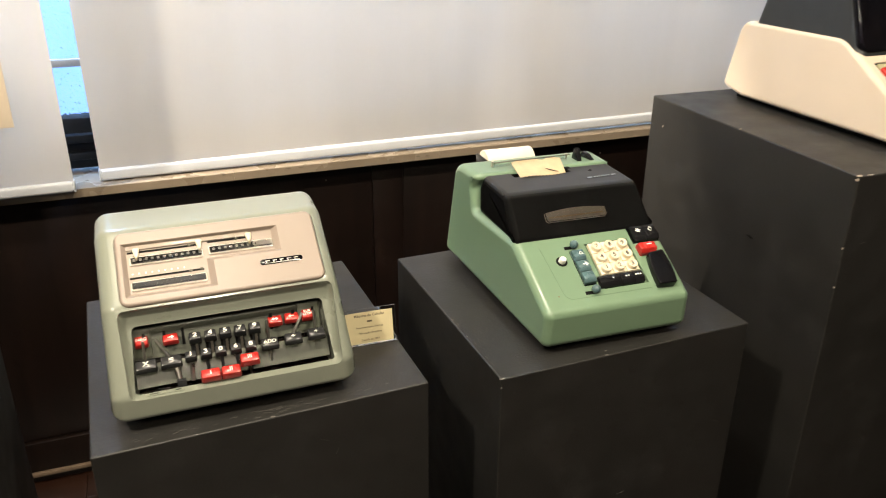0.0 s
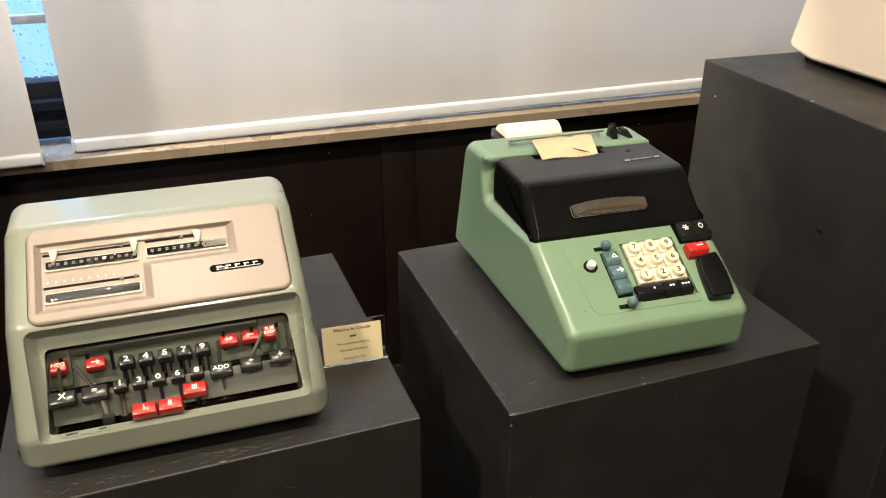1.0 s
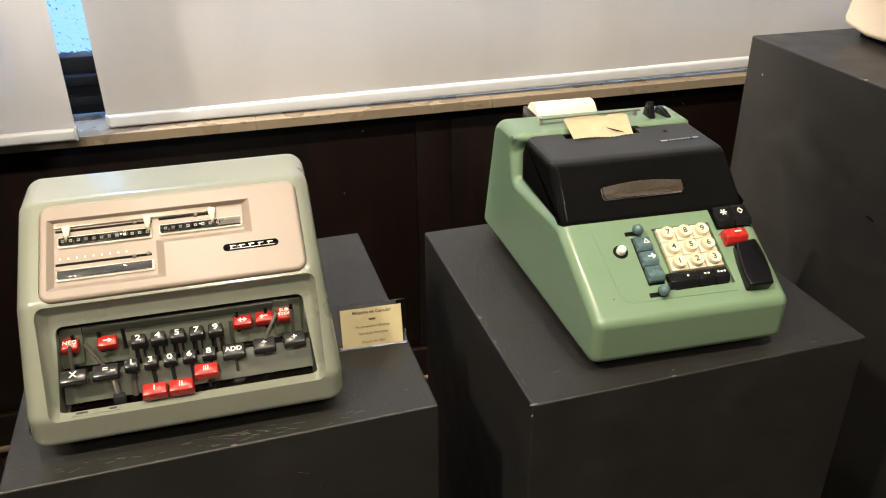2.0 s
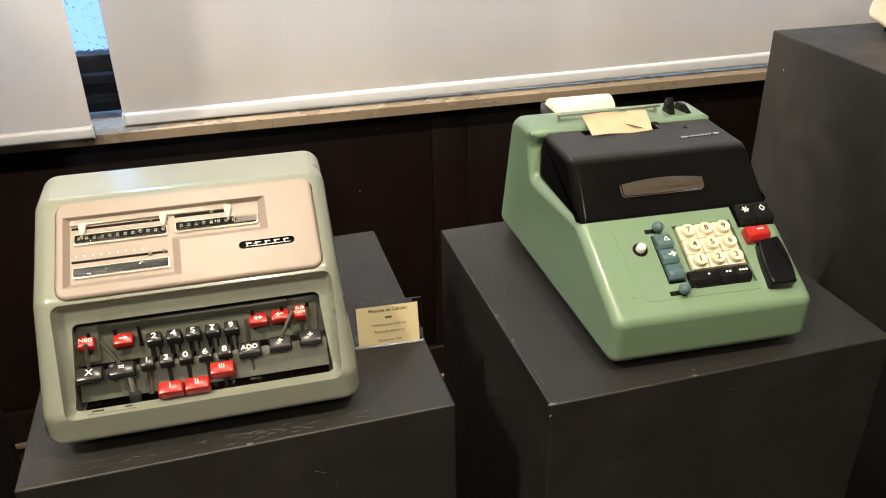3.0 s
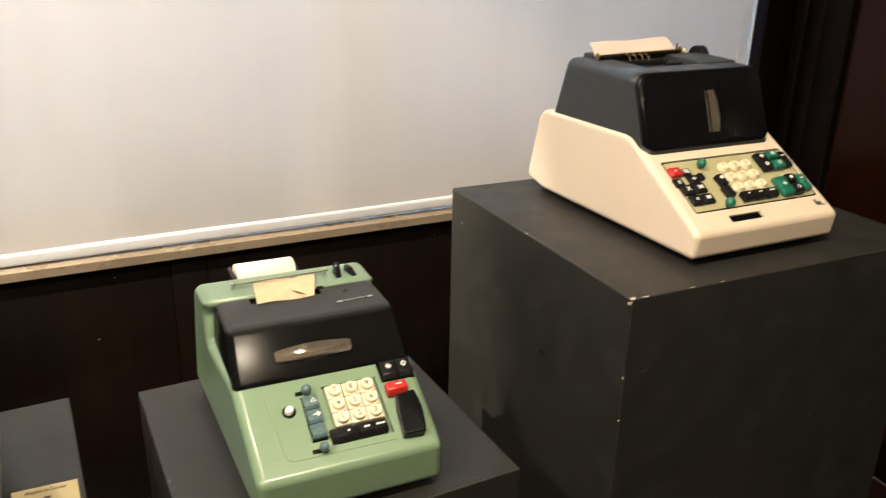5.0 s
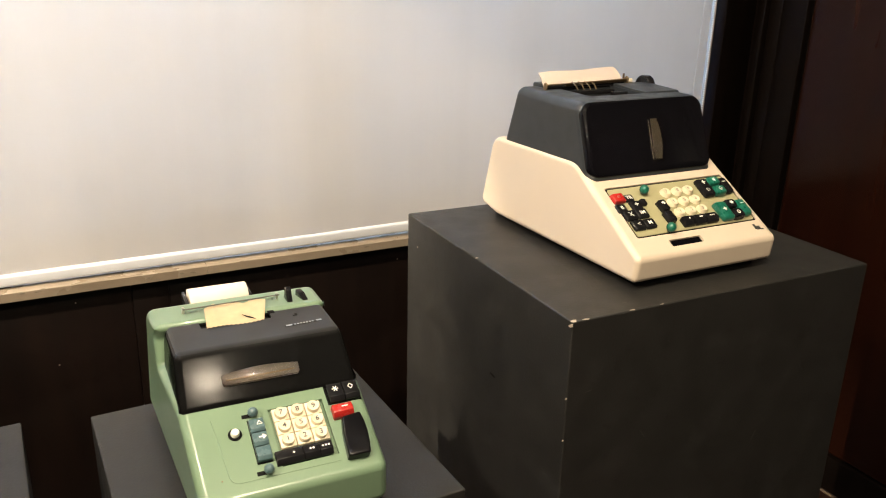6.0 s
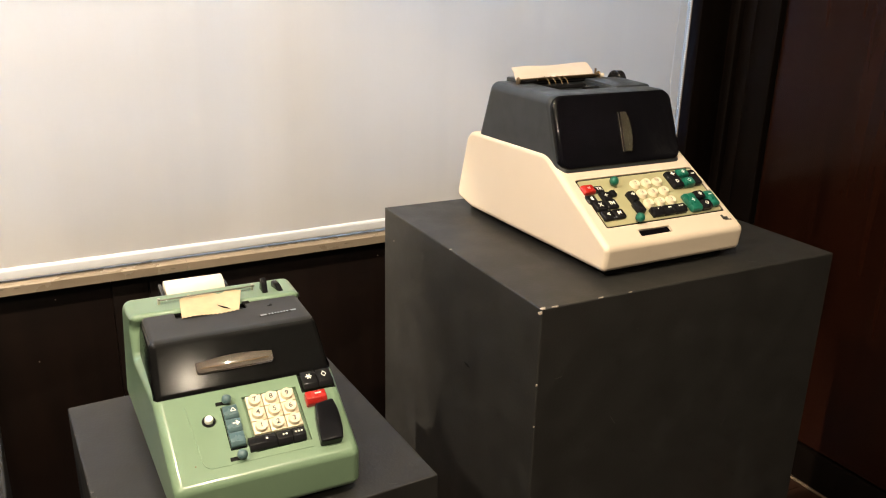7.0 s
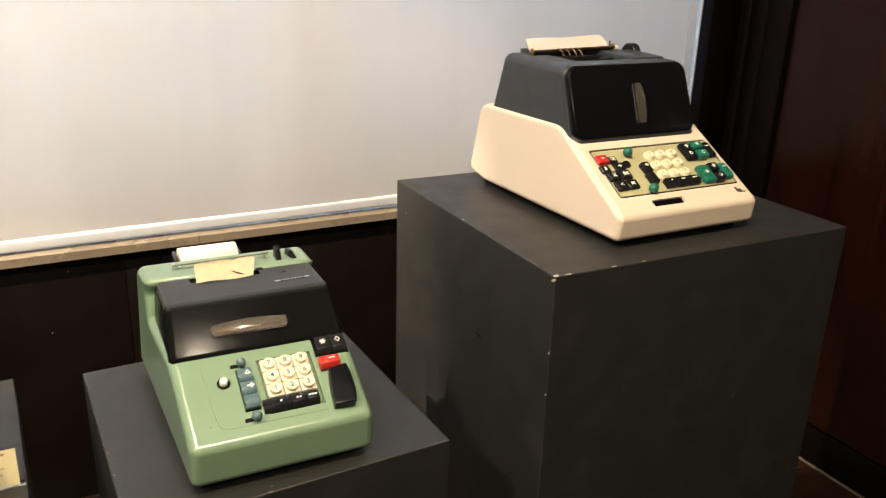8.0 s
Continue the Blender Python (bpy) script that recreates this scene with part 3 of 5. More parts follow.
# side wall: window jamb, dark pilaster, red varnished panel, skirting
e_wall = bpy.data.objects["wall_east"]
structure("trim_window_jamb", box(0.125, 0.12, 2.0, (1.967, 1.125, 1.82), 0.004), "dark_pilaster", "dark wooden window jamb", 40)
for yy, w, t in ((1.02, 0.035, 0.035), (0.975, 0.05, 0.022), (0.90, 0.09, 0.03)):
    part("pilaster", box(t, w, 2.68, (RIGHT_X - t / 2 + 0.004, yy, 1.46), 0.006), "dark_pilaster", e_wall)
part("wood_panel", box(0.016, 1.18, 2.62, (RIGHT_X - 0.004, 0.255, 1.44), 0.004), "red_panelling", e_wall, "glossy reddish brown wood panel")
part("wood_panel", box(0.016, 1.6, 2.62, (RIGHT_X - 0.004, -1.14, 1.44), 0.004), "red_panelling", e_wall, "glossy reddish brown wood panel")
structure("baseboard_east", box(0.024, 3.9, 0.115, (RIGHT_X - 0.008, -0.86, 0.0655), 0.004), "dark_pilaster", "dark wooden skirting board of the side wall", 40)
structure("trim_floor_seam_east", box(0.007, 3.9, 0.008, (RIGHT_X - 0.0225, -0.86, 0.0042), 0.002), "seam_light", "pale bead between floor and skirting", 40)

# ---- pedestals ----


def pedestal(x, y, rot, w, d, h, label):
    e = thing("pedestal", pose(x, y, 0, 0, 0, rot), label, "pedestal", "black display pedestals")
    b = part("body", box(w, d, h, (w / 2, d / 2, h / 2 + 0.0005)), "black_paint", e, smooth=0)
    hard(b, 0.0025, 3)
    return e


def chip(e, x, y, z, r, seed, m=None, sx=1.0):
    rnd = random.Random(seed)
    pts = []
    for k in range(9):
        a = 2 * math.pi * k / 9
        q = r * rnd.uniform(0.5, 1.1)
        pts.append((q * math.cos(a) * sx * 1.25, q * math.sin(a) * 0.7))
    part("paint_chip", slab(pts, -0.0004, 0.0006), "chip_plaster" if e is ped_d else "worn_edge", e, "pale spot of worn paint", m=pose(x, y, z) @ (m or Matrix()), smooth=0)


pedestal(-1.118, -0.005, 2.0, 0.44, 0.44, 0.82, "matt black painted wooden display pedestal by the notice")
ped_b = pedestal(-0.5385, 0.0135, 2.0, 0.441, 0.44, 0.82, "scuffed matt black pedestal under the grey-green calculating machine")
ped_c = pedestal(0.0, 0.0, 1.8, 0.441, 0.441, 0.82, "matt black pedestal under the green adding machine")
ped_d = pedestal(0.598, 0.006, -1.0, 0.61, 0.568, 1.0505, "taller matt black pedestal with chipped corner")
UPF = pose(0, 0, 0, 90)
chip(ped_d, 0.004, 0.003, 1.051, 0.0055, 1)
chip(ped_d, 0.0, 0.001, 1.046, 0.005, 2, UPF)
chip(ped_d, 0.024, 0.001, 1.0512, 0.003, 3, sx=2.2)
part("scratch", slab([(-0.009, 0.0004), (-0.002, 0.0020), (0.008, 0.0011), (0.009, -0.0004), (0.001, -0.0018), (-0.006, -0.0012)], 0, 0.0007), "dark_cavity", ped_d, "short dark gouge", m=pose(-0.0003, 0.21, 0.866) @ pose(0, 0, 0, 0, -90, 0) @ pose(0, 0, 0, 0, 0, 84), smooth=0)
chip(ped_d, 0.002, 0.285, 1.0512, 0.003, 4)
chip(ped_d, 0.105, 0.0012, 1.0512, 0.002, 5, sx=2)
chip(ped_d, 0.16, 0.0012, 1.0512, 0.0016, 6, sx=2)
chip(ped_d, -0.0002, 0.52, 0.995, 0.002, 7, pose(0, 0, 0, 0, -90))
chip(ped_d, 0.0005, 0.001, 0.93, 0.003, 8, UPF)
chip(ped_d, 0.0005, 0.001, 0.86, 0.0025, 9, UPF)
chip(ped_c, 0.003, 0.0015, 0.8205, 0.0032, 10, sx=1.4)
chip(ped_c, 0.175, 0.0012, 0.8205, 0.0025, 11, sx=1.2)
chip(ped_c, 0.004, 0.128, 0.8205, 0.0030, 21, sx=0.6)
chip(ped_c, 0.003, 0.185, 0.8205, 0.0034, 22, sx=0.6)
chip(ped_c, 0.0006, 0.0, 0.806, 0.0026, 23, UPF, sx=0.5)
chip(ped_c, 0.18, 0.012, 0.8205, 0.0016, 12, sx=1.2)
chip(ped_b, 0.222, 0.0015, 0.8205, 0.003, 13, sx=1.3)
rs = random.Random(77)
for q in range(26):
    e = (ped_b, ped_b, ped_c, ped_d)[q % 4]
    w = 0.61 if e is ped_d else 0.44
    zt = 1.0510 if e is ped_d else 0.8205
    sx, sy = rs.uniform(0.02, w - 0.02), rs.uniform(0.004, 0.03) if rs.random() < 0.6 else rs.uniform(0.01, 0.05)
    part("scratch", box(rs.uniform(0.003, 0.013), 0.0005, 0.0004), "scuff", e, "faint chalky scratch", m=pose(sx, sy, zt, 0, 0, rs.uniform(-25, 25)), smooth=0)
for q in range(34):  # chalky rubs along the front edge by the card
    part("scratch", box(rs.uniform(0.002, 0.012), rs.uniform(0.0004, 0.0011), 0.0004), "scuff", ped_b, "faint chalky scratch", m=pose(rs.triangular(0.02, 0.42, 0.26), rs.uniform(0.004, 0.022), 0.8205, 0, 0, rs.uniform(-14, 14)), smooth=0)
for q in range(18):  # rubbed edge of the next pedestal
    part("scratch", box(rs.uniform(0.0008, 0.002), rs.uniform(0.002, 0.009), 0.0004), "scuff", ped_c, "faint chalky scratch", m=pose(rs.uniform(0.001, 0.008), rs.uniform(0.03, 0.36), 0.8205, 0, 0, rs.uniform(-12, 12)), smooth=0)
for q in range(14):
    e = (ped_b, ped_c, ped_d)[q % 3]
    w, h = (0.61, 1.05) if e is ped_d else (0.44, 0.82)
    part("scratch", box(rs.uniform(0.004, 0.02), 0.0005, 0.0005), "scuff", e, "faint chalky scratch", m=pose(rs.uniform(0.03, w - 0.03), -0.0001, h - rs.uniform(0.02, 0.35), 0, rs.uniform(-70, 70), 0), smooth=0)
for cx, cz in ((0.003, 0.751), (0.83, 0.74), (-0.05, 0.60), (0.17, 0.62)):
    part("paint_chip", box(0.003, 0.0008, 0.003, (cx, WALL_Y - 0.0003, cz), 0.0003), "chip_plaster", wn_wall, "tiny pale fleck", smooth=0)

# notice on a thin stand; post and base are unseen, added as support
sign = thing("notice_stand", pose(-0.815, 0.395, 0.8205), "cream paper notice on a thin black stand added to hold it", "sign")
part("base", lathe([(0.045, 0.0), (0.045, 0.004), (0.04, 0.006), (0.006, 0.008)], 28), "black_plastic", sign)
part("post", rod(0.004, (0, 0, 0.006), (0, 0.047, 0.56), 12), "black_plastic", sign, "thin black post, unseen and added")
part("sheet", box(0.24, 0.0025, 0.297, (0.091, 0.0565, 0.452), 0.0008), "paper_cream", sign, "cream paper sheet")

# ---- keys shared by the machines ----


def key_cap(w, d, h, r=0.0015, dish=0.85):
    """A key cap that narrows towards its top."""
    b = bmesh.new()
    bmesh.ops.create_cube(b, size=1)
    bmesh.ops.scale(b, vec=(w, d, h), verts=b.verts)
    bmesh.ops.translate(b, vec=(0, 0, h / 2), verts=b.verts)
    for v in b.verts:
        if v.co.z > h / 2:
            v.co.x *= dish
            v.co.y *= dish
    bmesh.ops.bevel(b, geom=b.edges[:], offset=r, segments=2, affect="EDGES", profile=0.5)
    return b


def bars(parent, material, places, m, name="mark"):
    """Plain bars (x, y, width, height) lying on a surface."""
    bm = bmesh.new()
    for x, y, w, h in places:
        box(w, h, 0.0006, (x, y, 0), bm=bm)
    return part(name, bm, material, parent, m=m, smooth=0)


def arrow(parent, material, m, length=0.008, both=False, left=True):
    s = -1 if left else 1
    bm = box(length * 0.8, 0.0012, 0.0006)
    for q in ((s, -s) if both else (s,)):
        b = bmesh.new()
        for px, py in ((0.55 * length, 0.0), (0.15 * length, -0.0024), (0.15 * length, 0.0024)):
            for z in (-0.0003, 0.0003):
                b.verts.new((q * px, py, z))
        bmesh.ops.convex_hull(b, input=b.verts[:])
        merge(bm, b)
    return part("legend", bm, material, parent, m=m, smooth=0)

# ---- green adding machine ----
DIG = ("7", "8", "9", "4", "5", "6", "1", "2", "3")


def adding_machine(at):
    g = thing("adding_machine", at, "glossy green enamelled adding machine with black cover and paper roll", "calculator")
    side = [(0.004, 0.0092, 0.008), (0.0, 0.0676, 0.011), (0.124, 0.137, 0.003), (0.275, 0.131, 0.010), (0.2885, 0.170, 0.012), (0.270, 0.1945, 0.008), (0.364, 0.193, 0.03), (0.402, 0.0105, 0.012)]

    def flare(x, y, z):
        return x * (1 + (0.38 if x < 0 else 0.17) * y - 0.15 * (z - 0.06))
    body = part("housing", loaf(side, -0.1215, 0.1215, 0.0125, 6, flare=flare), "green_enamel", g, "smooth pale green enamel")
    dk = slope(0.008, 0.072, 29.25)
    cuts = []
    for w, d, h, x, q in ((0.0755, 0.086, 0.012, 0.0243, 0.0655), (0.050, 0.031, 0.010, 0.0935, 0.1115), (0.0215, 0.066, 0.008, -0.0330, 0.0655)):
        bm = box(w, d, h)
        bmesh.ops.transform(bm, matrix=dk(x, q, 0), verts=bm.verts)
        cuts.append(bm)
    carve(body, cuts, 0.0007)
    part("base_plate", box(0.205, 0.36, 0.008, (0, 0.20, 0.0055), 0.002), "dark_cavity", g, "dark underside")
    for fx in (-0.09, 0.09):
        for fy in (0.04, 0.36):
            part("rubber_foot", rod(0.009, (fx, fy, -0.0013), (fx, fy, 0.010)), "black_plastic", g)
    # dark floors of the key wells; the last one's black stands for shade
    part("key_well", box(0.0745, 0.085, 0.001), "dark_green", g, m=dk(0.0243, 0.0655, -0.0052), smooth=0)
    part("key_well", box(0.049, 0.030, 0.001), "dark_cavity", g, m=dk(0.0935, 0.1115, -0.0042), smooth=0)
    part("key_well", box(0.0208, 0.065, 0.001), "dark_cavity", g, m=dk(-0.0330, 0.0655, -0.0033), smooth=0)
    # raised border line on the deck, turning round one corner
    arc = [(-0.0685 - 0.0125 * math.cos(math.pi * k / 16), 0.0268 - 0.0132 * math.sin(math.pi * k / 16)) for k in range(9)]
    part("deck_line", strip([(-0.0880, 0.110), (-0.0850, 0.075)] + arc + [(0.0, 0.0132), (0.0610, 0.0125)], 0.0016, 0.0007), "green_enamel", g, "thin raised border line", m=dk(0, 0, -0.0001))
    part("rivet", lathe([(0.0011, 0), (0.001, 0.0006), (0.0002, 0.0009)], 12), "bronze", g, m=dk(-0.0905, 0.0215, 0))
    # white button, its hole's shadow drawn as a dark ring
    part("button_ring", lathe([(0.0090, 0), (0.0088, 0.0010), (0.006, 0.0012)]), "dark_cavity", g, m=dk(-0.0622, 0.0818, 0.0))
    part("button", lathe([(0.0056, 0), (0.0056, 0.006), (0.0046, 0.0078), (0.002, 0.0084)]), "white_button", g, "white round button", m=dk(-0.0622, 0.0818, 0.0005))
    # two sliding knobs in slots
    for sx, sy, bx in ((-0.0400, 0.1050, -0.0345), (-0.0385, 0.0200, -0.0325)):
        part("slot", box(0.0175, 0.0058, 0.0012, bevel=0.0004), "dark_cavity", g, m=dk(sx, sy, 0.0))
        k = part("slide_knob", ball(0.0068, (0, 0, 0.0085)), "teal_key", g, "blue-green ball knob", m=dk(bx, sy, 0))
        part("stem", rod(0.0022, (0, 0, -0.001), (0, 0, 0.006), 10), "steel", k)
    # blue-green function keys, each with a steep front and a hollowed top
    for i, sy in enumerate((0.0865, 0.0658, 0.0452)):
        bm = prism([(-0.0100, 0.0), (-0.0098, 0.0065), (-0.0052, 0.0100), (0.001, 0.0087), (0.0095, 0.0078), (0.0098, 0.0)], -0.0096, 0.0096)
        bmesh.ops.bevel(bm, geom=bm.edges[:], offset=0.0010, segments=2, affect="EDGES", profile=0.5)
        k = part("function_key", bm, "teal_key", g, "blue-green key", m=dk(-0.0330, sy, -0.001))
        if i == 0:
            b = bmesh.new()
            for a in range(3):
                p = Vector((0.0040 * math.sin(2 * math.pi * a / 3), 0.0040 * math.cos(2 * math.pi * a / 3), 0))
                q = Vector((0.0040 * math.sin(2 * math.pi * (a + 1) / 3), 0.0040 * math.cos(2 * math.pi * (a + 1) / 3), 0))
                rod(0.0006, p, q, 6, b)
            part("legend", b, "legend_white", k, m=pose(0.0035, 0.0015, 0.0088, -8))
        elif i == 1:
            b = box(0.009, 0.0018, 0.0005, (0, 0, 0))
            box(0.0018, 0.0075, 0.0005, (0.001, 0, 0), bm=b)
            box(0.0045, 0.0045, 0.0005, (0.0022, 0, 0), bm=b, rot=pose(0, 0, 0, 0, 0, 45))
            part("legend", b, "legend_white", k, m=pose(0.0030, 0.0015, 0.0090, -8))
    # number keys: a square foot with a round top
    foot = key_cap(0.0218, 0.0198, 0.0060, 0.0009, 0.97)
    cap = lathe([(0.0084, 0.004), (0.0082, 0.0112), (0.0076, 0.0122), (0.0066, 0.0117), (0.001, 0.0113)], 28, foot)
    first = None
    for i, d in enumerate(DIG):
        m = dk(0.0012 + 0.0224 * (i % 3), 0.0965 - 0.0203 * (i // 3), -0.003)
        if first is None:
            first = part("number_key", cap, "ivory_key", g, "ivory key with round top", m=m)
            k = first
        else:
            k = share("number_key", first, g, m)
            k["label"] = "ivory key with round top"
        letters(d, 0.0100, k, "legend_dark", pose(0, 0, 0.0118), bold=0.00005, wide=1.12)
    # black zero bars
    for x0, x1, dots, off in ((-0.0205, 0.0158, 1, 0.0058), (0.0163, 0.0370, 2, 0.0008), (0.0375, 0.0548, 3, 0.0)):
        bm = prism([(-0.0105, 0.0), (-0.0103, 0.0068), (-0.0045, 0.0118), (0.0085, 0.0095), (0.0088, 0.0)], -(x1 - x0) / 2, (x1 - x0) / 2)
        bmesh.ops.bevel(bm, geom=bm.edges[:], offset=0.001, segments=2, affect="EDGES", profile=0.5)
        k = part("zero_key", bm, "black_plastic", g, "black bar key", m=dk((x0 + x1) / 2, 0.0338, -0.003))
        bm = bmesh.new()
        for q in range(dots):
            lathe([(0.0015, 0), (0.0014, 0.0006)], 12, bm)
            bmesh.ops.translate(bm, vec=(0.0040, 0, 0), verts=bm.verts)
        bmesh.ops.translate(bm, vec=(-0.0040 * (dots + 1) / 2, 0, 0), verts=bm.verts)
        part("legend", bm, "legend_white", k, m=pose(off, 0.0015, 0.0106, -10), smooth=0)
    # star, diamond, minus
    for x, txt in ((0.0825, "*"), (0.1045, "d")):
        bm = prism([(-0.0145, 0.0), (-0.0143, 0.0085), (-0.0085, 0.0125), (0.0005, 0.0108), (0.0130, 0.0100), (0.0130, 0.0)], -0.0107, 0.0107)
        bmesh.ops.bevel(bm, geom=bm.edges[:], offset=0.0012, segments=2, affect="EDGES", profile=0.5)
        k = part("function_key", bm, "black_plastic", g, "black key", m=dk(x, 0.1120, -0.003))
        if txt == "*":
            b = bmesh.new()
            for a in (0, 60, 120):
                box(0.0090, 0.0013, 0.0006, bm=b, rot=pose(0, 0, 0, 0, 0, a))
        else:
            b = bmesh.new()
            for a, o in ((45, (0.0016, 0.0022)), (45, (-0.0016, -0.0022)), (-45, (0.0016, -0.0022)), (-45, (-0.0016, 0.0022))):
                box(0.001, 0.0052, 0.0006, (o[0], o[1], 0), bm=b, rot=pose(0, 0, 0, 0, 0, a - 6 if a > 0 else a + 6))
        part("legend", b, "legend_white", k, m=pose(0, 0.0035, 0.0112, -4), smooth=0)
    bm = prism([(-0.0105, 0.0), (-0.0105, 0.0085), (-0.0055, 0.0150), (0.0075, 0.0135), (0.0095, 0.0)], -0.0143, 0.0143)
    bmesh.ops.bevel(bm, geom=bm.edges[:], offset=0.0018, segments=3, affect="EDGES", profile=0.5)
    k = part("minus_key", bm, "red_key", g, "bright red key", m=dk(0.0830, 0.0815, -0.001))
    bars(k, "legend_white", [(0.002, 0.001, 0.0088, 0.0016)], pose(0.001, 0.001, 0.0144, -7), "legend")
    # operating bar: bowed sides, hollowed top
    rim = [(0.0700, 0.0108), (0.0712, 0.023), (0.0722, 0.036), (0.0740, 0.050), (0.0775, 0.0665), (0.0790, 0.0685), (0.1010, 0.0712), (0.1040, 0.0700), (0.1066, 0.056), (0.1066, 0.041), (0.1045, 0.025), (0.1000, 0.0095), (0.0980, 0.0080), (0.0720, 0.0092)]
    bm = slab(rim, -0.002, 0.0125)
    for v in bm.verts:
        if v.co.z > 0:
            v.co.z = 0.0105 + 0.0040 * ((v.co.y - 0.042) / 0.032) ** 2
    bmesh.ops.bevel(bm, geom=[e for e in bm.edges if all(v.co.z > 0 for v in e.verts)], offset=0.0030, segments=4, affect="EDGES", profile=0.5)
    part("motor_bar", bm, "motor_black", g, "large curved black operating bar", m=dk(0, 0, 0))
    # black cover
    cov = [(0.118, 0.130, 0.002), (0.119, 0.1375, 0.003), (0.1765, 0.1925, 0.024), (0.272, 0.1935, 0.003), (0.284, 0.17, 0.003), (0.272, 0.128, 0.002)]
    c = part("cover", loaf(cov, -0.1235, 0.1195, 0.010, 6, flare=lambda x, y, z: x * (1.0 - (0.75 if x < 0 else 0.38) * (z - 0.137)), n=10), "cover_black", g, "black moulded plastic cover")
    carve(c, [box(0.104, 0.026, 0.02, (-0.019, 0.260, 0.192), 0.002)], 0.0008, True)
    part("slot_floor", box(0.102, 0.03, 0.002, (-0.019, 0.260, 0.1835)), "dark_cavity", g, smooth=0)
    # viewing window in the sloping front of the cover
    fr = slope(0.119, 0.1375, math.degrees(math.atan2(0.055, 0.0575)))
    arch = [(-0.050, -0.0095), (0.050, -0.0095), (0.0525, -0.0065), (0.0525, 0.006)] + [(0.0525 - 0.105 * t / 8, 0.006 + 0.0045 * math.sin(math.pi * t / 8)) for t in range(1, 8)] + [(-0.0525, 0.006), (-0.0525, -0.0065)]
    part("window_back", slab(arch, -0.001, 0.0011), "aged_brown", g, m=fr(-0.0110, 0.0325, 0), smooth=0)
    part("printed_strip", box(0.094, 0.0022, 0.0008, (0, -0.002, 0.0016)), "bronze", g, "brown strip behind the lens", m=fr(-0.0110, 0.0325, 0), smooth=0)
    part("lens", slab(arch, 0.0026, 0.0062, bevel=0.002, seg=3), "aged_lens", g, "clear yellowed plastic lens", m=fr(-0.0110, 0.0325, 0))
    # maker's strip, marks and switches
    plate = part("name_strip", box(0.056, 0.0048, 0.0006, bevel=0.0002), "dark_key", g, "narrow black maker's strip with pale marks", m=pose(0.0705, 0.2110, 0.1932, 0.6, 0, 3))
    bars(plate, "frame_grey", [(-0.022, 0, 0.009, 0.0040), (0.0235, 0, 0.008, 0.0040)] + [(-0.013 + 0.0045 * q, 0, 0.0022, 0.0030 + 0.0008 * (q % 3 == 1)) for q in range(7)], pose(0, 0, 0.0004), "mark")
    bars(g, "motor_black", [(0, 0, 0.007, 0.0018), (0.002, 0.004, 0.003, 0.002)], pose(0.066, 0.242, 0.1936, 0.6), "mark")
    bm = prism([(-0.013, 0.0), (0.013, 0.0), (0.006, 0.02), (0.0, 0.023), (-0.005, 0.018)], -0.0042, 0.0042)
    bmesh.ops.bevel(bm, geom=bm.edges[:], offset=0.0012, segments=2, affect="EDGES", profile=0.5)
    part("lever", bm, "black_plastic", g, "upright black lever tab", m=pose(0.0725, 0.304, 0.1925))
    bm = prism([(-0.019, 0.0), (0.015, 0.0), (0.013, 0.011), (0.0, 0.010)], -0.0045, 0.0045)
    bmesh.ops.bevel(bm, geom=bm.edges[:], offset=0.0015, segments=2, affect="EDGES", profile=0.5)
    part("lever", bm, "black_plastic", g, "low black lever tab", m=pose(0.0945, 0.306, 0.1925, 0, 0, 10))
    part("lever_slot", box(0.010, 0.012, 0.002, (0.036, 0.268, 0.1925), 0.0006), "dark_cavity", g)
    # clear tear bar on two pins, with a wire loop that holds the paper down
    part("tear_bar", box(0.142, 0.0030, 0.0080, bevel=0.0008), "acrylic", g, "clear plastic tear bar", m=pose(-0.0150, 0.3125, 0.1955, -20, 0, 2))
    bm = rod(0.0011, (-0.0870, 0.2975, 0.2050), (0.0575, 0.3020, 0.2050), 8)
    rod(0.0008, (-0.0870, 0.2975, 0.2050), (-0.0870, 0.3100, 0.2020), 8, bm)
    rod(0.0008, (0.0575, 0.3020, 0.2050), (0.0575, 0.3150, 0.2020), 8, bm)
    part("tear_edge", bm, "steel_dull", g, "thin steel wire across the paper")
    for px in (-0.086, 0.0565):
        part("pin", rod(0.0022, (px, 0.3125 + 0.03 * px, 0.19), (px, 0.3125 + 0.03 * px, 0.2035), 10), "rim_metal", g)
    # torn paper end lying over the cover
    rnd = random.Random(5)
    nx, ny = 26, 8
    rows = []
    for i in range(nx + 1):
        u = i / nx
        tear = 0.3020 + 0.006 * math.sin(5 * u + 0.6) + 0.003 * math.sin(17 * u) + rnd.uniform(-0.0026, 0.0026) - (0.010 if u < 0.14 else 0) + 0.006 * u
        front = 0.2405 + (0.0026 if i % 2 else 0)
        row = []
        for j in range(ny + 1):
            v = j / ny
            row.append((-0.0635 + 0.0830 * u + v * (0.006 + 0.010 * u), front + (tear - front) * v, 0.1942 + 0.0075 * v + 0.0010 * math.sin(7 * u + 2 * v)))
        rows.append(row)
    p = part("paper_end", sheet(rows), "tan_paper", g, "yellowed torn paper strip", smooth=60)
    part("tear_line", slab([(-0.013, 0.0004), (-0.004, 0.0010), (0.004, 0.0016), (0.014, 0.0006), (0.003, -0.0012), (-0.004, -0.0010)], 0, 0.0006), "dark_cavity", p, m=pose(-0.001, 0.2535, 0.1975, 8, 0, -56), smooth=0)
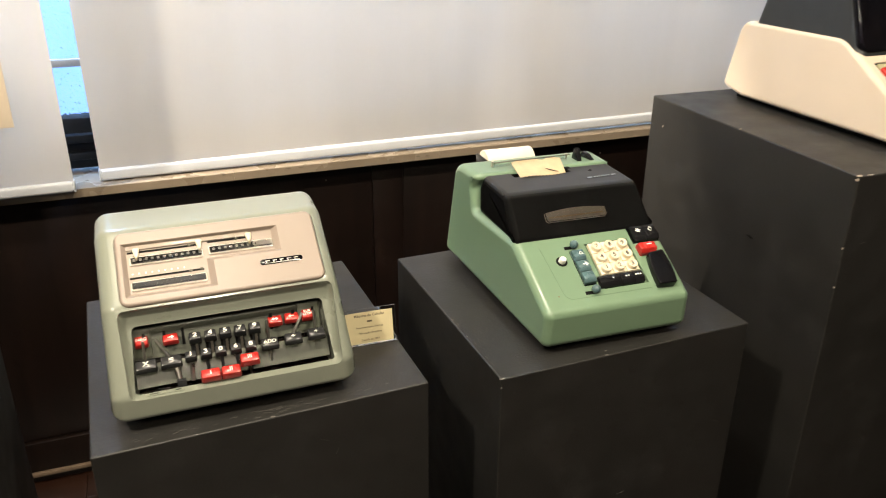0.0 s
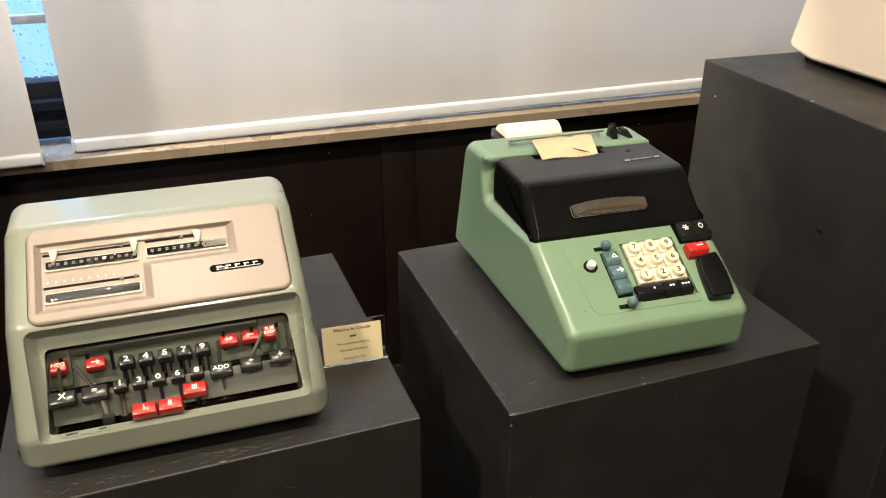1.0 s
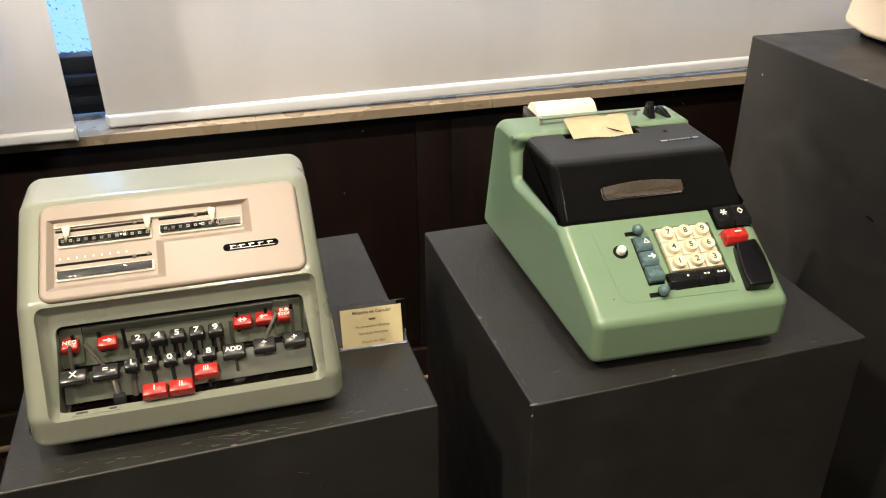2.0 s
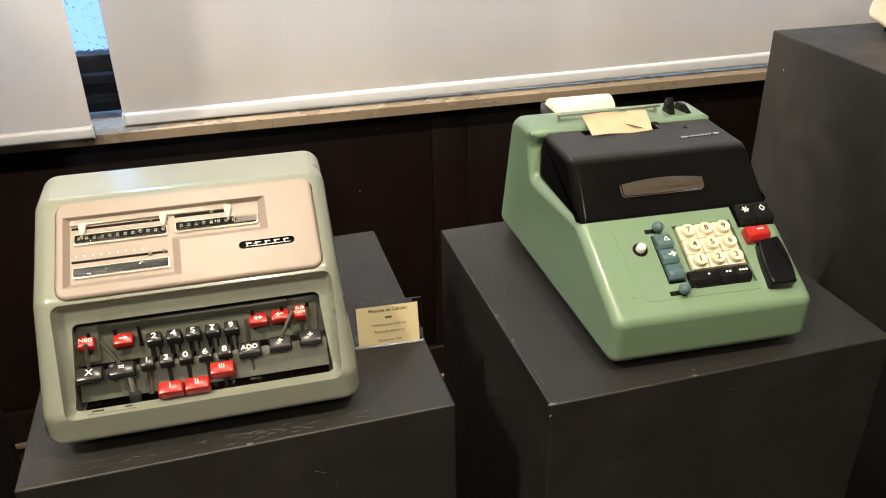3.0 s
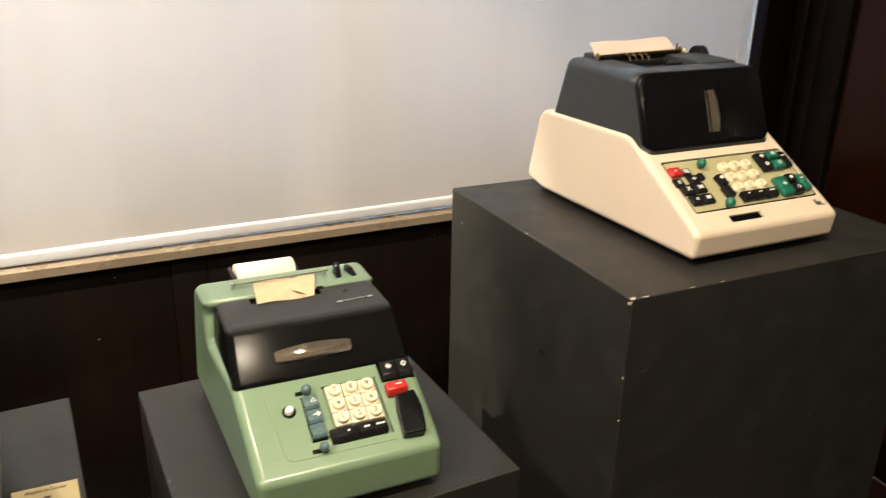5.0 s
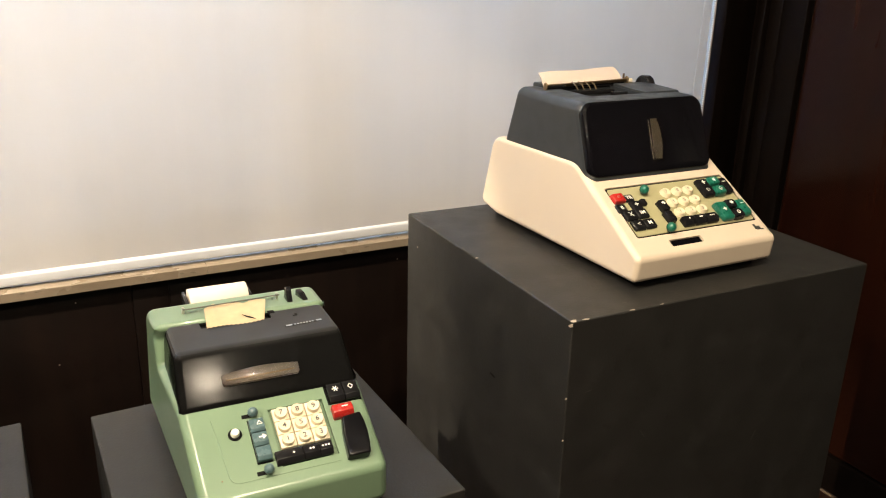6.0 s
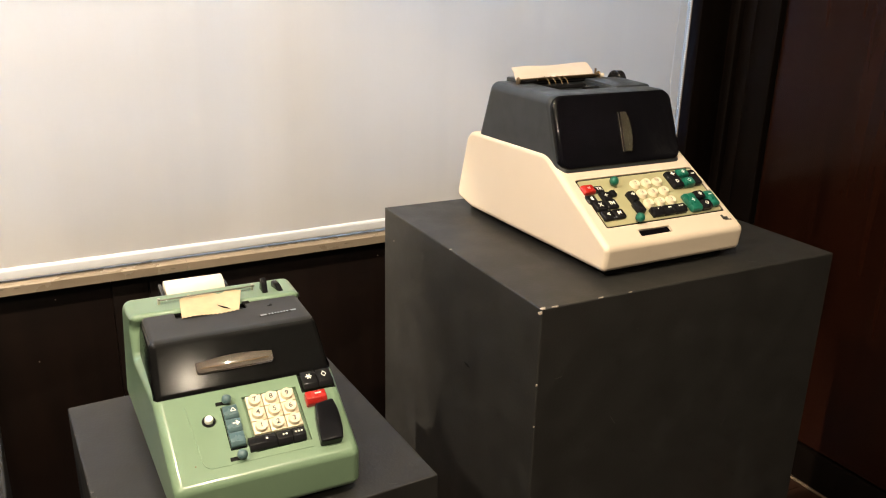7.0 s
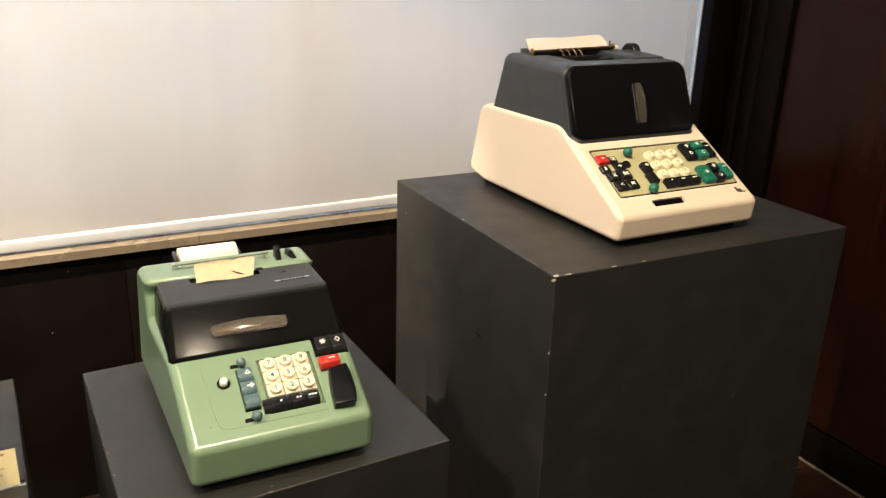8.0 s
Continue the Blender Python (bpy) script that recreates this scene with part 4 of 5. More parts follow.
    # paper roll behind, on a dark holder
    bm = lathe([(0.008, -0.046), (0.027, -0.046), (0.0275, -0.045), (0.0275, 0.045), (0.027, 0.046), (0.008, 0.046)], 40)
    part("paper_roll", bm, "paper_white", g, "roll of cream printing paper", m=pose(-0.02, 0.399, 0.1675, 0, 90, 0))
    part("roll_holder", box(0.006, 0.06, 0.05, (-0.071, 0.392, 0.160), 0.004), "black_plastic", g)
    part("roll_holder", box(0.006, 0.06, 0.05, (0.031, 0.392, 0.155), 0.004), "black_plastic", g)
    return g


# ---- cream printing calculator ----


def printing_calculator(at):
    c = thing("printing_calculator", at, "cream printing calculator with charcoal cover and green and ivory keys", "calculator")
    side = [(0.006, 0.012, 0.006), (0.0, 0.053, 0.012), (0.183, 0.1642, 0.055), (0.449, 0.160, 0.030), (0.480, 0.022, 0.014), (0.42, 0.010, 0.01)]
    body = part("housing", loaf(side, -0.142, 0.152, 0.0095, flare=lambda x, y, z: x * (1.0 + 0.012 * (0.05 - z) / 0.05), n=8), "cream_enamel", c, "smooth cream enamel")
    dk = slope(0.010, 0.059, 31.3)
    pc = slab(rounded(-0.127, 0.0290, 0.128, 0.1375, 0.004), -0.0034, 0.02)
    bmesh.ops.transform(pc, matrix=dk(0.010, 0, 0), verts=pc.verts)
    sl = slab(rounded(-0.0325, -0.0065, 0.0325, 0.0065, 0.002), -0.004, 0.02)
    bmesh.ops.transform(sl, matrix=dk(-0.0305, 0.0100, 0), verts=sl.verts)
    carve(body, [pc, sl], 0.0006)
    part("base_plate", box(0.25, 0.43, 0.012, (0, 0.235, 0.007), 0.003), "dark_cavity", c, "dark underside")
    for fx in (-0.105, 0.105):
        for fy in (0.04, 0.42):
            part("rubber_foot", rod(0.010, (fx, fy, 0.0003), (fx, fy, 0.010)), "black_plastic", c)
    # black rim painted for the shadow gap round the sunk key panel
    part("panel_border", slab(rounded(-0.1265, 0.0295, 0.1275, 0.137, 0.004), -0.0032, -0.0020), "black_plastic", c, m=dk(0.010, 0, 0), smooth=0)
    part("key_panel", slab(rounded(-0.1236, 0.0322, 0.1240, 0.1342, 0.003), -0.002, -0.0006), "olive_panel", c, "olive-beige key panel, its shadow gap drawn as a black rim", m=dk(0.010, 0, 0), smooth=0)
    part("name_plate", slab(rounded(-0.030, -0.0055, 0.030, 0.0055, 0.0015), -0.0039, -0.002), "black_gloss", c, "glossy black blank plate", m=dk(-0.0305, 0.0100, 0))
    bars(c, "legend_dark", [(-0.004, 0.002, 0.0045, 0.0105), (0.0012, -0.001, 0.0085, 0.0075), (0.0085, -0.0045, 0.0045, 0.0022)], dk(0.1255, 0.0130, 0.0006), "emblem")

    def fkey(x, s, w, d, h, material, label, sym=None, tint="legend_white", size=0.009, rz=0.0, r=0.0026):
        bm = key_cap(w, d, h, r, 0.9)
        k = part("function_key", bm, material, c, label, m=dk(x, s, -0.001, rz))
        if sym == "star":
            b = bmesh.new()
            for a in (0, 60, 120):
                box(0.008, 0.0013, 0.0006, bm=b, rot=pose(0, 0, 0, 0, 0, a))
            part("legend", b, tint, k, m=pose(0, 0, h), smooth=0)
        elif sym == "diamond":
            b = bmesh.new()
            for a, o in ((45, (0.0016, 0.002)), (45, (-0.0016, -0.002)), (-45, (0.0016, -0.002)), (-45, (-0.0016, 0.002))):
                box(0.001, 0.005, 0.0006, (*o, 0), bm=b, rot=pose(0, 0, 0, 0, 0, a))
            part("legend", b, tint, k, m=pose(0, 0, h), smooth=0)
        elif sym == "minus":
            bars(k, tint, [(0, 0, 0.0075, 0.0017)], pose(0, 0.006, h), "legend")
        elif sym:
            letters(sym, size * 1.15, k, tint, pose(0, 0, h + 0.0001), bold=0.00005)
        return k
    # left block of operation keys
    fkey(-0.1065, 0.1105, 0.024, 0.019, 0.0085, "red_key", "bright red key", "=")
    fkey(-0.0850, 0.1100, 0.020, 0.016, 0.0045, "black_plastic", "black key", "TR", size=0.0085)
    fkey(-0.0815, 0.0920, 0.021, 0.020, 0.0065, "black_plastic", "black key", "\u00f7", size=0.0135)
    fkey(-0.0640, 0.0965, 0.012, 0.014, 0.007, "black_plastic", "small black key")
    fkey(-0.1115, 0.0900, 0.020, 0.018, 0.0055, "black_plastic", "black key", "II", size=0.009)
    fkey(-0.1045, 0.0735, 0.023, 0.021, 0.0070, "black_plastic", "black key", "X", size=0.010)
    fkey(-0.0805, 0.0745, 0.023, 0.020, 0.0065, "black_plastic", "black key", "IM", size=0.009)
    fkey(-0.1020, 0.0522, 0.023, 0.021, 0.0070, "black_plastic", "black key", "<", size=0.010)
    fkey(-0.0795, 0.0525, 0.023, 0.020, 0.0065, "black_plastic", "black key", "M", size=0.009)
    for x, s in ((-0.0505, 0.1185), (-0.0508, 0.0345)):
        k = part("slide_knob", ball(0.0080, (0, 0, 0.0085)), "emerald_key", c, "dark green ball knob", m=dk(x, s, 0))
        part("stem", rod(0.003, (0, 0, -0.002), (0, 0, 0.006), 10), "black_plastic", k)
    k = fkey(-0.0335, 0.0815, 0.016, 0.024, 0.011, "black_plastic", "black key", rz=4)
    bars(k, "legend_white", [(0, 0.003, 0.0068, 0.0022), (0.0006, 0.003, 0.0022, 0.0066)], pose(0, 0, 0.0111), "legend")
    fkey(-0.0355, 0.0580, 0.016, 0.024, 0.011, "black_plastic", "black key", rz=4)
    # ivory number keys
    bm = lathe([(0.0096, 0.0), (0.0093, 0.0018), (0.0080, 0.0034), (0.0075, 0.0058), (0.0069, 0.0067), (0.0056, 0.0060), (0.001, 0.0055)], 28)
    first = None
    for i, d in enumerate(DIG):
        m = dk(-0.0068 + 0.0241 * (i % 3), 0.1110 - 0.0221 * (i // 3), -0.0005)
        if first is None:
            first = k = part("number_key", bm, "ivory_key", c, "ivory round key", m=m)
        else:
            k = share("number_key", first, c, m)
            k["label"] = "ivory round key"
        letters(d, 0.0088, k, "legend_grey", pose(0, 0, 0.0060), bold=0.00008)
    for i, dots in enumerate((1, 2, 3)):
        bm = prism([(-0.009, 0.0), (-0.009, 0.007), (-0.003, 0.011), (0.008, 0.0095), (0.008, 0.0)], -0.0116, 0.0116)
        bmesh.ops.bevel(bm, geom=bm.edges[:], offset=0.0012, segments=2, affect="EDGES", profile=0.5)
        k = part("zero_key", bm, "black_plastic", c, "black bar key", m=dk(-0.0055 + 0.0244 * i, 0.0445, -0.001))
        bm = bmesh.new()
        for q in range(dots):
            lathe([(0.0013, 0), (0.0012, 0.0006)], 10, bm)
            bmesh.ops.translate(bm, vec=(0.0036, 0, 0), verts=bm.verts)
        bmesh.ops.translate(bm, vec=(-0.0036 * (dots + 1) / 2, 0, 0), verts=bm.verts)
        part("legend", bm, "legend_white", k, m=pose(0.001, 0.002, 0.0102, -8), smooth=0)
    # two clusters of total keys
    k = fkey(0.0760, 0.1080, 0.025, 0.040, 0.011, "black_plastic", "black key", r=0.0042)
    letters("+", 0.0165, k, "legend_white", pose(0, 0.0085, 0.0111), bold=0.00015)
    letters("D", 0.0092, k, "legend_white", pose(-0.001, -0.0085, 0.0111), bold=0.00015)
    fkey(0.1210, 0.1080, 0.021, 0.036, 0.010, "black_plastic", "black key", "minus", r=0.0042)
    fkey(0.0995, 0.1185, 0.026, 0.018, 0.013, "emerald_key", "dark green key", "star", r=0.0040)
    fkey(0.0995, 0.0975, 0.025, 0.019, 0.013, "emerald_key", "dark green key", "diamond", r=0.0040)
    fkey(0.0770, 0.0530, 0.026, 0.040, 0.012, "emerald_key", "dark green key", "+", size=0.0145, r=0.0045)
    fkey(0.1215, 0.0555, 0.021, 0.036, 0.011, "emerald_key", "dark green key", "minus", r=0.0042)
    fkey(0.0990, 0.0645, 0.023, 0.019, 0.013, "black_plastic", "black key", "star", r=0.0040)
    fkey(0.0990, 0.0430, 0.025, 0.019, 0.013, "black_plastic", "black key", "diamond", r=0.0040)
    # charcoal cover
    cov = [(0.1276, 0.105, 0.002), (0.1915, 0.2600, 0.012), (0.386, 0.2615, 0.012), (0.420, 0.150, 0.003), (0.425, 0.105, 0.002)]
    cv = part("cover", loaf(cov, -0.135, 0.132, 0.016, 7, flare=lambda x, y, z: x * (1.0 - (0.25 if x < 0 else 0.10) * (z - 0.14))), "charcoal_satin", c, "satin charcoal cover")
    carve(cv, [box(0.116, 0.092, 0.03, (-0.012, 0.288, 0.2645), 0.004)], 0.0008, True)
    part("well_floor", box(0.114, 0.090, 0.002, (-0.012, 0.288, 0.2510)), "dark_cavity", c, smooth=0)
    part("type_bar", box(0.096, 0.006, 0.007, (-0.014, 0.312, 0.2555), 0.001), "black_plastic", c, "dark bar inside the well")
    part("type_bar", box(0.030, 0.012, 0.006, (0.028, 0.288, 0.2550), 0.001), "black_plastic", c)
    fr = slope(0.142, 0.140, math.degrees(math.atan2(0.1200, 0.0495)))
    out = [(x * (1 - (0.03 if x < 0 else 0.012) * y / 0.12), y) for x, y in rounded(-0.1335, 0.002, 0.1305, 0.1310, 0.021, 8)]
    part("front_panel", slab(out, -0.009, 0.0026, bevel=0.0075, seg=8), "black_gloss", c, "polished black front panel", m=fr(0, 0, 0))
    lens = [(-0.0095, -0.034), (0.007, -0.0345)] + [(0.007 + 0.005 * math.sin(math.pi * t / 8), -0.0345 + 0.068 * t / 8) for t in range(1, 8)] + [(0.0055, 0.0345), (-0.0095, 0.0345)]
    part("window_back", slab(lens, 0.0018, 0.0032), "aged_grey", c, m=fr(0.0105, 0.0595, 0, -1), smooth=0)
    part("lens", slab(lens, 0.0036, 0.0084, bevel=0.002, seg=3), "aged_lens", c, "clear crescent-shaped lens", m=fr(0.0105, 0.0595, 0, -1))
    # platen, clips, paper and knob on top
    b = prism([(0.236, 0.2585), (0.240, 0.2630), (0.326, 0.2665), (0.336, 0.2650), (0.338, 0.2585)], 0.047, 0.1235)
    bmesh.ops.bevel(b, geom=b.edges[:], offset=0.0018, segments=2, affect="EDGES", profile=0.5)
    part("top_plate", b, "charcoal_satin", c, "raised charcoal plate")
    bars(c, "legend_dark", [(0, 0, 0.010, 0.004)], pose(0.084, 0.268, 0.2645, 2), "mark")
    part("platen", rod(0.0055, (-0.100, 0.336, 0.2625), (0.072, 0.336, 0.2655), 20), "black_plastic", c, "dark rubber platen")
    part("paper_bail", rod(0.0014, (-0.104, 0.326, 0.2695), (0.076, 0.326, 0.2735), 10), "bronze", c)
    part("paper_bail", rod(0.0024, (-0.062, 0.331, 0.2670), (0.074, 0.331, 0.2705), 10), "bronze", c, "brass-coloured rail")
    for px, pz in ((-0.104, 0.268), (0.077, 0.273)):
        part("bracket", lathe([(0.005, -0.0015), (0.0058, 0), (0.005, 0.0015)]), "bronze", c, m=pose(px, 0.330, pz, 0, 90, 0))
        part("bracket_arm", box(0.003, 0.010, 0.016, (px, 0.331, pz - 0.007), 0.001), "bronze", c)
    part("post", rod(0.002, (0.0740, 0.336, 0.258), (0.0740, 0.336, 0.283), 10), "bronze", c)
    part("roller", rod(0.0042, (0.079, 0.330, 0.2700), (0.088, 0.330, 0.2702), 14), "ivory_key", c, "small pale roller")
    for px in (-0.048, -0.034, -0.020, -0.007):
        b = rod(0.0012, (px, 0.330, 0.2725), (px + 0.001, 0.318, 0.2675), 8)
        rod(0.0012, (px + 0.001, 0.318, 0.2675), (px + 0.003, 0.314, 0.2600), 8, b)
        part("clip", b, "bronze", c, "thin wire paper clip")
    rows = []
    for i in range(13):
        u = i / 12
        rows.append([(-0.107 + 0.177 * u + (0.017 + 0.006 * u) * j / 8, 0.334 + (0.044 + 0.014 * u) * j / 8, 0.2670 + 0.003 * u + 0.0175 * j / 8 + 0.0030 * math.sin(math.pi * j / 8) + 0.0010 * math.sin(9 * u)) for j in range(9)])
    part("paper", sheet(rows), "paper_pink", c, "cream sheet of printing paper", smooth=60)
    part("paper_shelf", box(0.19, 0.04, 0.012, (0, 0.366, 0.2620), 0.003), "charcoal_satin", c)
    part("platen_knob", lathe([(0.0200, -0.008), (0.0215, -0.0065), (0.0215, 0.0065), (0.0200, 0.008)], 30), "black_plastic", c, "black ribbed platen knob", m=pose(0.126, 0.334, 0.2565, 0, 90, 0))
    return c


# ---- grey-green calculating machine ----


def calculating_machine(at):
    f = thing("calculating_machine", at, "grey-green calculating machine with beige lid and black and red keys", "calculator")
    ang = math.degrees(math.atan2(0.061, 0.090))
    ld = slope(0.053, 0.1495, ang)
    L = 0.1095
    side = [(0.012, 0.014, 0.004), (-0.005, 0.016, 0.012), (-0.005, 0.051, 0.016), (0.0525, 0.1485, 0.010), (0.150, 0.2145, 0.025), (0.212, 0.2195, 0.025), (0.246, 0.19, 0.02), (0.276, 0.06, 0.02), (0.276, 0.014, 0.005)]
    body = part("housing", loaf(side, -0.1585, 0.1535, 0.019, 7, flare=lambda x, y, z: x * (1.0 - (0.042 if x > 0 else 0.018) * max(0.0, min(1.0, (z - 0.045) / 0.05)) ** 1.5)), "grey_green_enamel", f, "smooth grey-green enamel")
    chin = loaf([(-0.09, 0.0465, 0.01), (0.0175, 0.0465, 0.01), (0.0545, 0.1190, 0.03), (0.0560, 0.1455, 0.006), (-0.09, 0.1455, 0.01)], -0.1370, 0.1370, 0.009, 4, flare=lambda x, y, z: x * (1.0 if z > 0.06 else 0.985))
    well = loaf([(0.0095, 0.026, 0.003), (0.0085, 0.0475, 0.0), (-0.012, 0.060, 0.003), (0.028, 0.119, 0.003), (0.075, 0.119, 0.003), (0.085, 0.10, 0.003), (0.05, 0.026, 0.003)], -0.1285, 0.1275, 0.007, 4, flare=lambda x, y, z: x * (1.0 if z < 0.06 else 0.96))
    seat = slab(rounded(-0.1314, -0.0022, 0.1314, 0.1107, 0.013), -0.0125, 0.03)
    bmesh.ops.transform(seat, matrix=ld(0, 0, 0), verts=seat.verts)
    carve(body, [chin, well, seat], 0.0014)
    part("lid_seat", slab(rounded(-0.1310, -0.0018, 0.1310, 0.1103, 0.012), -0.0124, -0.0117), "dark_cavity", f, m=ld(0, 0, 0), smooth=0)
    part("base_plate", box(0.272, 0.235, 0.015, (0, 0.14, 0.0085), 0.003), "dark_cavity", f, "dark underside")
    for fx in (-0.12, 0.12):
        for fy in (0.035, 0.24):
            part("rubber_foot", rod(0.010, (fx, fy, -0.0028), (fx, fy, 0.010)), "black_plastic", f)
    # stepped key bed inside the well
    steps = [((0.0285, 0.0420), (0.0455, 0.0665)), ((0.0505, 0.071), (0.070, 0.1065))]
    for (y0, z0), (y1, z1) in steps:
        part("key_bed", prism([(y0, z0), (y1, z1), (y1 + 0.004, z1 - 0.003), (y0 + 0.004, z0 - 0.003)], -0.1255, 0.1245), "bed_paint", f, "slotted key bed in shaded grey-green", smooth=0)
    part("key_well", prism([(0.0098, 0.0265), (0.0495, 0.0265), (0.0845, 0.10), (0.0750, 0.1185), (0.0735, 0.1185), (0.083, 0.10), (0.0485, 0.0275), (0.0098, 0.0275)], -0.1255, 0.1245), "well_back", f, "dark glossy back of the key well", smooth=0)
    o = part("maker_plate", box(0.046, 0.0060, 0.0012, bevel=0.0004), "grey_green_enamel", f, "small pale plate on the front lip", m=pose(-0.093, 0.0030, 0.0472, 4, 0, 0))
    bars(o, "legend_dark", [(-0.013, 0, 0.011, 0.002)], pose(0, 0, 0.0008), "mark")
    bars(o, "legend_dark", [(0.016, 0, 0.007, 0.002)], pose(0, 0, 0.0008), "mark")
    # raised guide plates behind the outermost keys
    for x, w in ((-0.1135, 0.0235), (0.1040, 0.0300)):
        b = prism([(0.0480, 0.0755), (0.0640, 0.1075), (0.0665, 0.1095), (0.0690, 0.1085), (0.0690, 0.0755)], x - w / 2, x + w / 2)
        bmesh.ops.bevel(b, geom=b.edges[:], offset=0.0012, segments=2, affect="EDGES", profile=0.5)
        part("guide_plate", b, "bed_paint", f, "raised guide plate in shaded grey-green")

    def fkey(x, y, z, w, d, material, label, txt="", size=0.008, shape="", h=0.0095, stem="back", lean=0.0):
        bm = key_cap(w * 0.98, d * 1.08, h, 0.0022, 0.90)
        for v in bm.verts:  # a soft hollow in the top
            if v.co.z > h * 0.8:
                v.co.z -= 0.0003 * max(0.0, 1 - (v.co.x / (w * 0.45)) ** 2)
        k = part("key", bm, material, f, label, m=pose(x, y, z - h * 0.9, 24))
        if txt:
            letters(txt, size * (0.92 if len(txt) > 2 else 1.0), k, "legend_white", pose(0, 0.0005, h + 0.0001), bold=0.00008, wide=1.3 if len(txt) == 1 and txt.isdigit() else 1.1)
        if shape == "left":
            arrow(k, "legend_white", pose(0, 0, h), 0.009)
        elif shape == "right":
            arrow(k, "legend_white", pose(0, 0, h), 0.009, left=False)
        elif shape == "both":
            arrow(k, "legend_white", pose(0, 0, h), 0.009, both=True)
        if stem == "up":
            part("stem", rod(0.0019, (0, 0.004, 0.006), (lean, 0.024, 0.026), 8), "steel", k, "slim steel key lever")
        elif stem == "back":
            part("stem", box(0.0050, 0.0018, 0.034, (0, 0, -0.015), 0.0004, rot=None), "steel_dull", k, "flat key stem", m=pose(0, 0.001, 0.003, 2))
        return k
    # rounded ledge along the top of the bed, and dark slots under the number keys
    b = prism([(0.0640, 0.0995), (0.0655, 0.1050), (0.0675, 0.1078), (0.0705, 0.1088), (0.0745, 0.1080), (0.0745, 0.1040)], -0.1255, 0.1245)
    part("bed_ledge", b, "bed_paint", f, "rounded ledge of the key bed in shaded grey-green")
    for x in (-0.0478, -0.0286, -0.0094, 0.0098, 0.029):
        part("guide_slot", box(0.0032, 0.0012, 0.030), "dark_cavity", f, m=pose(x - 0.0050, 0.0520, 0.0740, -28.5), smooth=0)
        part("key_stem", box(0.0032, 0.0016, 0.026, bevel=0.0004), "steel_dull", f, "flat grey key stem", m=pose(x + 0.0010, 0.0470, 0.0755, 4), smooth=0)
        part("key_stem", box(0.0085, 0.0012, 0.018, bevel=0.0004), "dark_key", f, "black skirt of a key stem", m=pose(x + 0.0005, 0.0485, 0.0795, 6), smooth=0)
    for x in (-0.0375, -0.0187, 0.0006, 0.02):
        part("key_stem", box(0.0040, 0.0016, 0.026, bevel=0.0004), "dark_key", f, "flat black key stem", m=pose(x + 0.0010, 0.0295, 0.0585, 4), smooth=0)
    # back row
    fkey(-0.1135, 0.056, 0.0995, 0.018, 0.014, "red_key", "red key", "NEG", 0.0068)
    fkey(-0.078, 0.0545, 0.098, 0.021, 0.013, "red_key", "red key", shape="right")
    for x, d in zip((-0.0478, -0.0286, -0.0094, 0.0098, 0.029), "24579"):
        fkey(x, 0.0525, 0.0965, 0.0165, 0.0125, "dark_key", "black number key", d, 0.0090, h=0.0125)
    fkey(0.0572, 0.0555, 0.0985, 0.021, 0.013, "red_key", "red key", shape="both")
    fkey(0.0798, 0.056, 0.099, 0.021, 0.013, "red_key", "red key", shape="left")
    k = fkey(0.1012, 0.0565, 0.0995, 0.0165, 0.015, "red_key", "red key", "SUB\nSTOP", 0.0054)
    # front row
    for x, d in zip((-0.0563, -0.0375, -0.0187, 0.0006, 0.02), "13068"):
        fkey(x, 0.0335, 0.0805, 0.0155, 0.0115, "dark_key", "black number key", d, 0.0088, h=0.0115)
    fkey(-0.1115, 0.030, 0.078, 0.028, 0.015, "dark_key", "wide black key", "X", 0.0095, stem="up")
    fkey(-0.081, 0.0305, 0.0785, 0.028, 0.015, "dark_key", "wide black key", "=", 0.010, stem="up", lean=-0.016)
    fkey(0.045, 0.0315, 0.079, 0.025, 0.015, "dark_key", "wide black key", "ADD", 0.0078, stem="up")
    fkey(0.0765, 0.033, 0.080, 0.025, 0.015, "dark_key", "wide black key", "\u00f7", 0.010, stem="up", lean=0.016)
    fkey(0.108, 0.034, 0.081, 0.025, 0.015, "dark_key", "wide black key", "+", 0.0105, stem="up")
    # register keys
    fkey(-0.0355, 0.0095, 0.0625, 0.0265, 0.014, "red_key", "red key", "I", 0.008, h=0.012, stem="")
    fkey(-0.0098, 0.0095, 0.0625, 0.0265, 0.014, "red_key", "red key", "II", 0.008, h=0.012, stem="")
    fkey(0.0158, 0.019, 0.070, 0.0265, 0.014, "red_key", "red key", "III", 0.008, h=0.012, stem="")
    for x, y0, z0 in ((-0.0355, 0.012, 0.054), (-0.0098, 0.012, 0.054), (0.0158, 0.020, 0.060), (0.045, 0.030, 0.064), (-0.0705, 0.018, 0.048)):
        part("stop_pin", rod(0.0016, (x, y0, z0), (x + 0.001, y0 + 0.004, z0 - 0.02), 10), "steel", f)
    part("link", rod(0.0032, (-0.076, 0.030, 0.070), (-0.0725, 0.018, 0.050), 8), "steel", f, "short dull steel link")
    part("link", rod(0.0028, (-0.056, 0.031, 0.066), (-0.057, 0.022, 0.045), 8), "steel", f, "short dull steel link")
    b = part("selector", box(0.012, 0.008, 0.013, (-0.0715, 0.0155, 0.0475), 0.002), "dark_key", f, "small black selector")
    for x in (-0.122 + 0.012, -0.085, -0.062, 0.052, 0.082, 0.109):
        part("guide_slot", box(0.0035, 0.0012, 0.024, (x, 0.0555, 0.094), rot=None), "dark_cavity", f, m=pose(0, 0, 0), smooth=0)
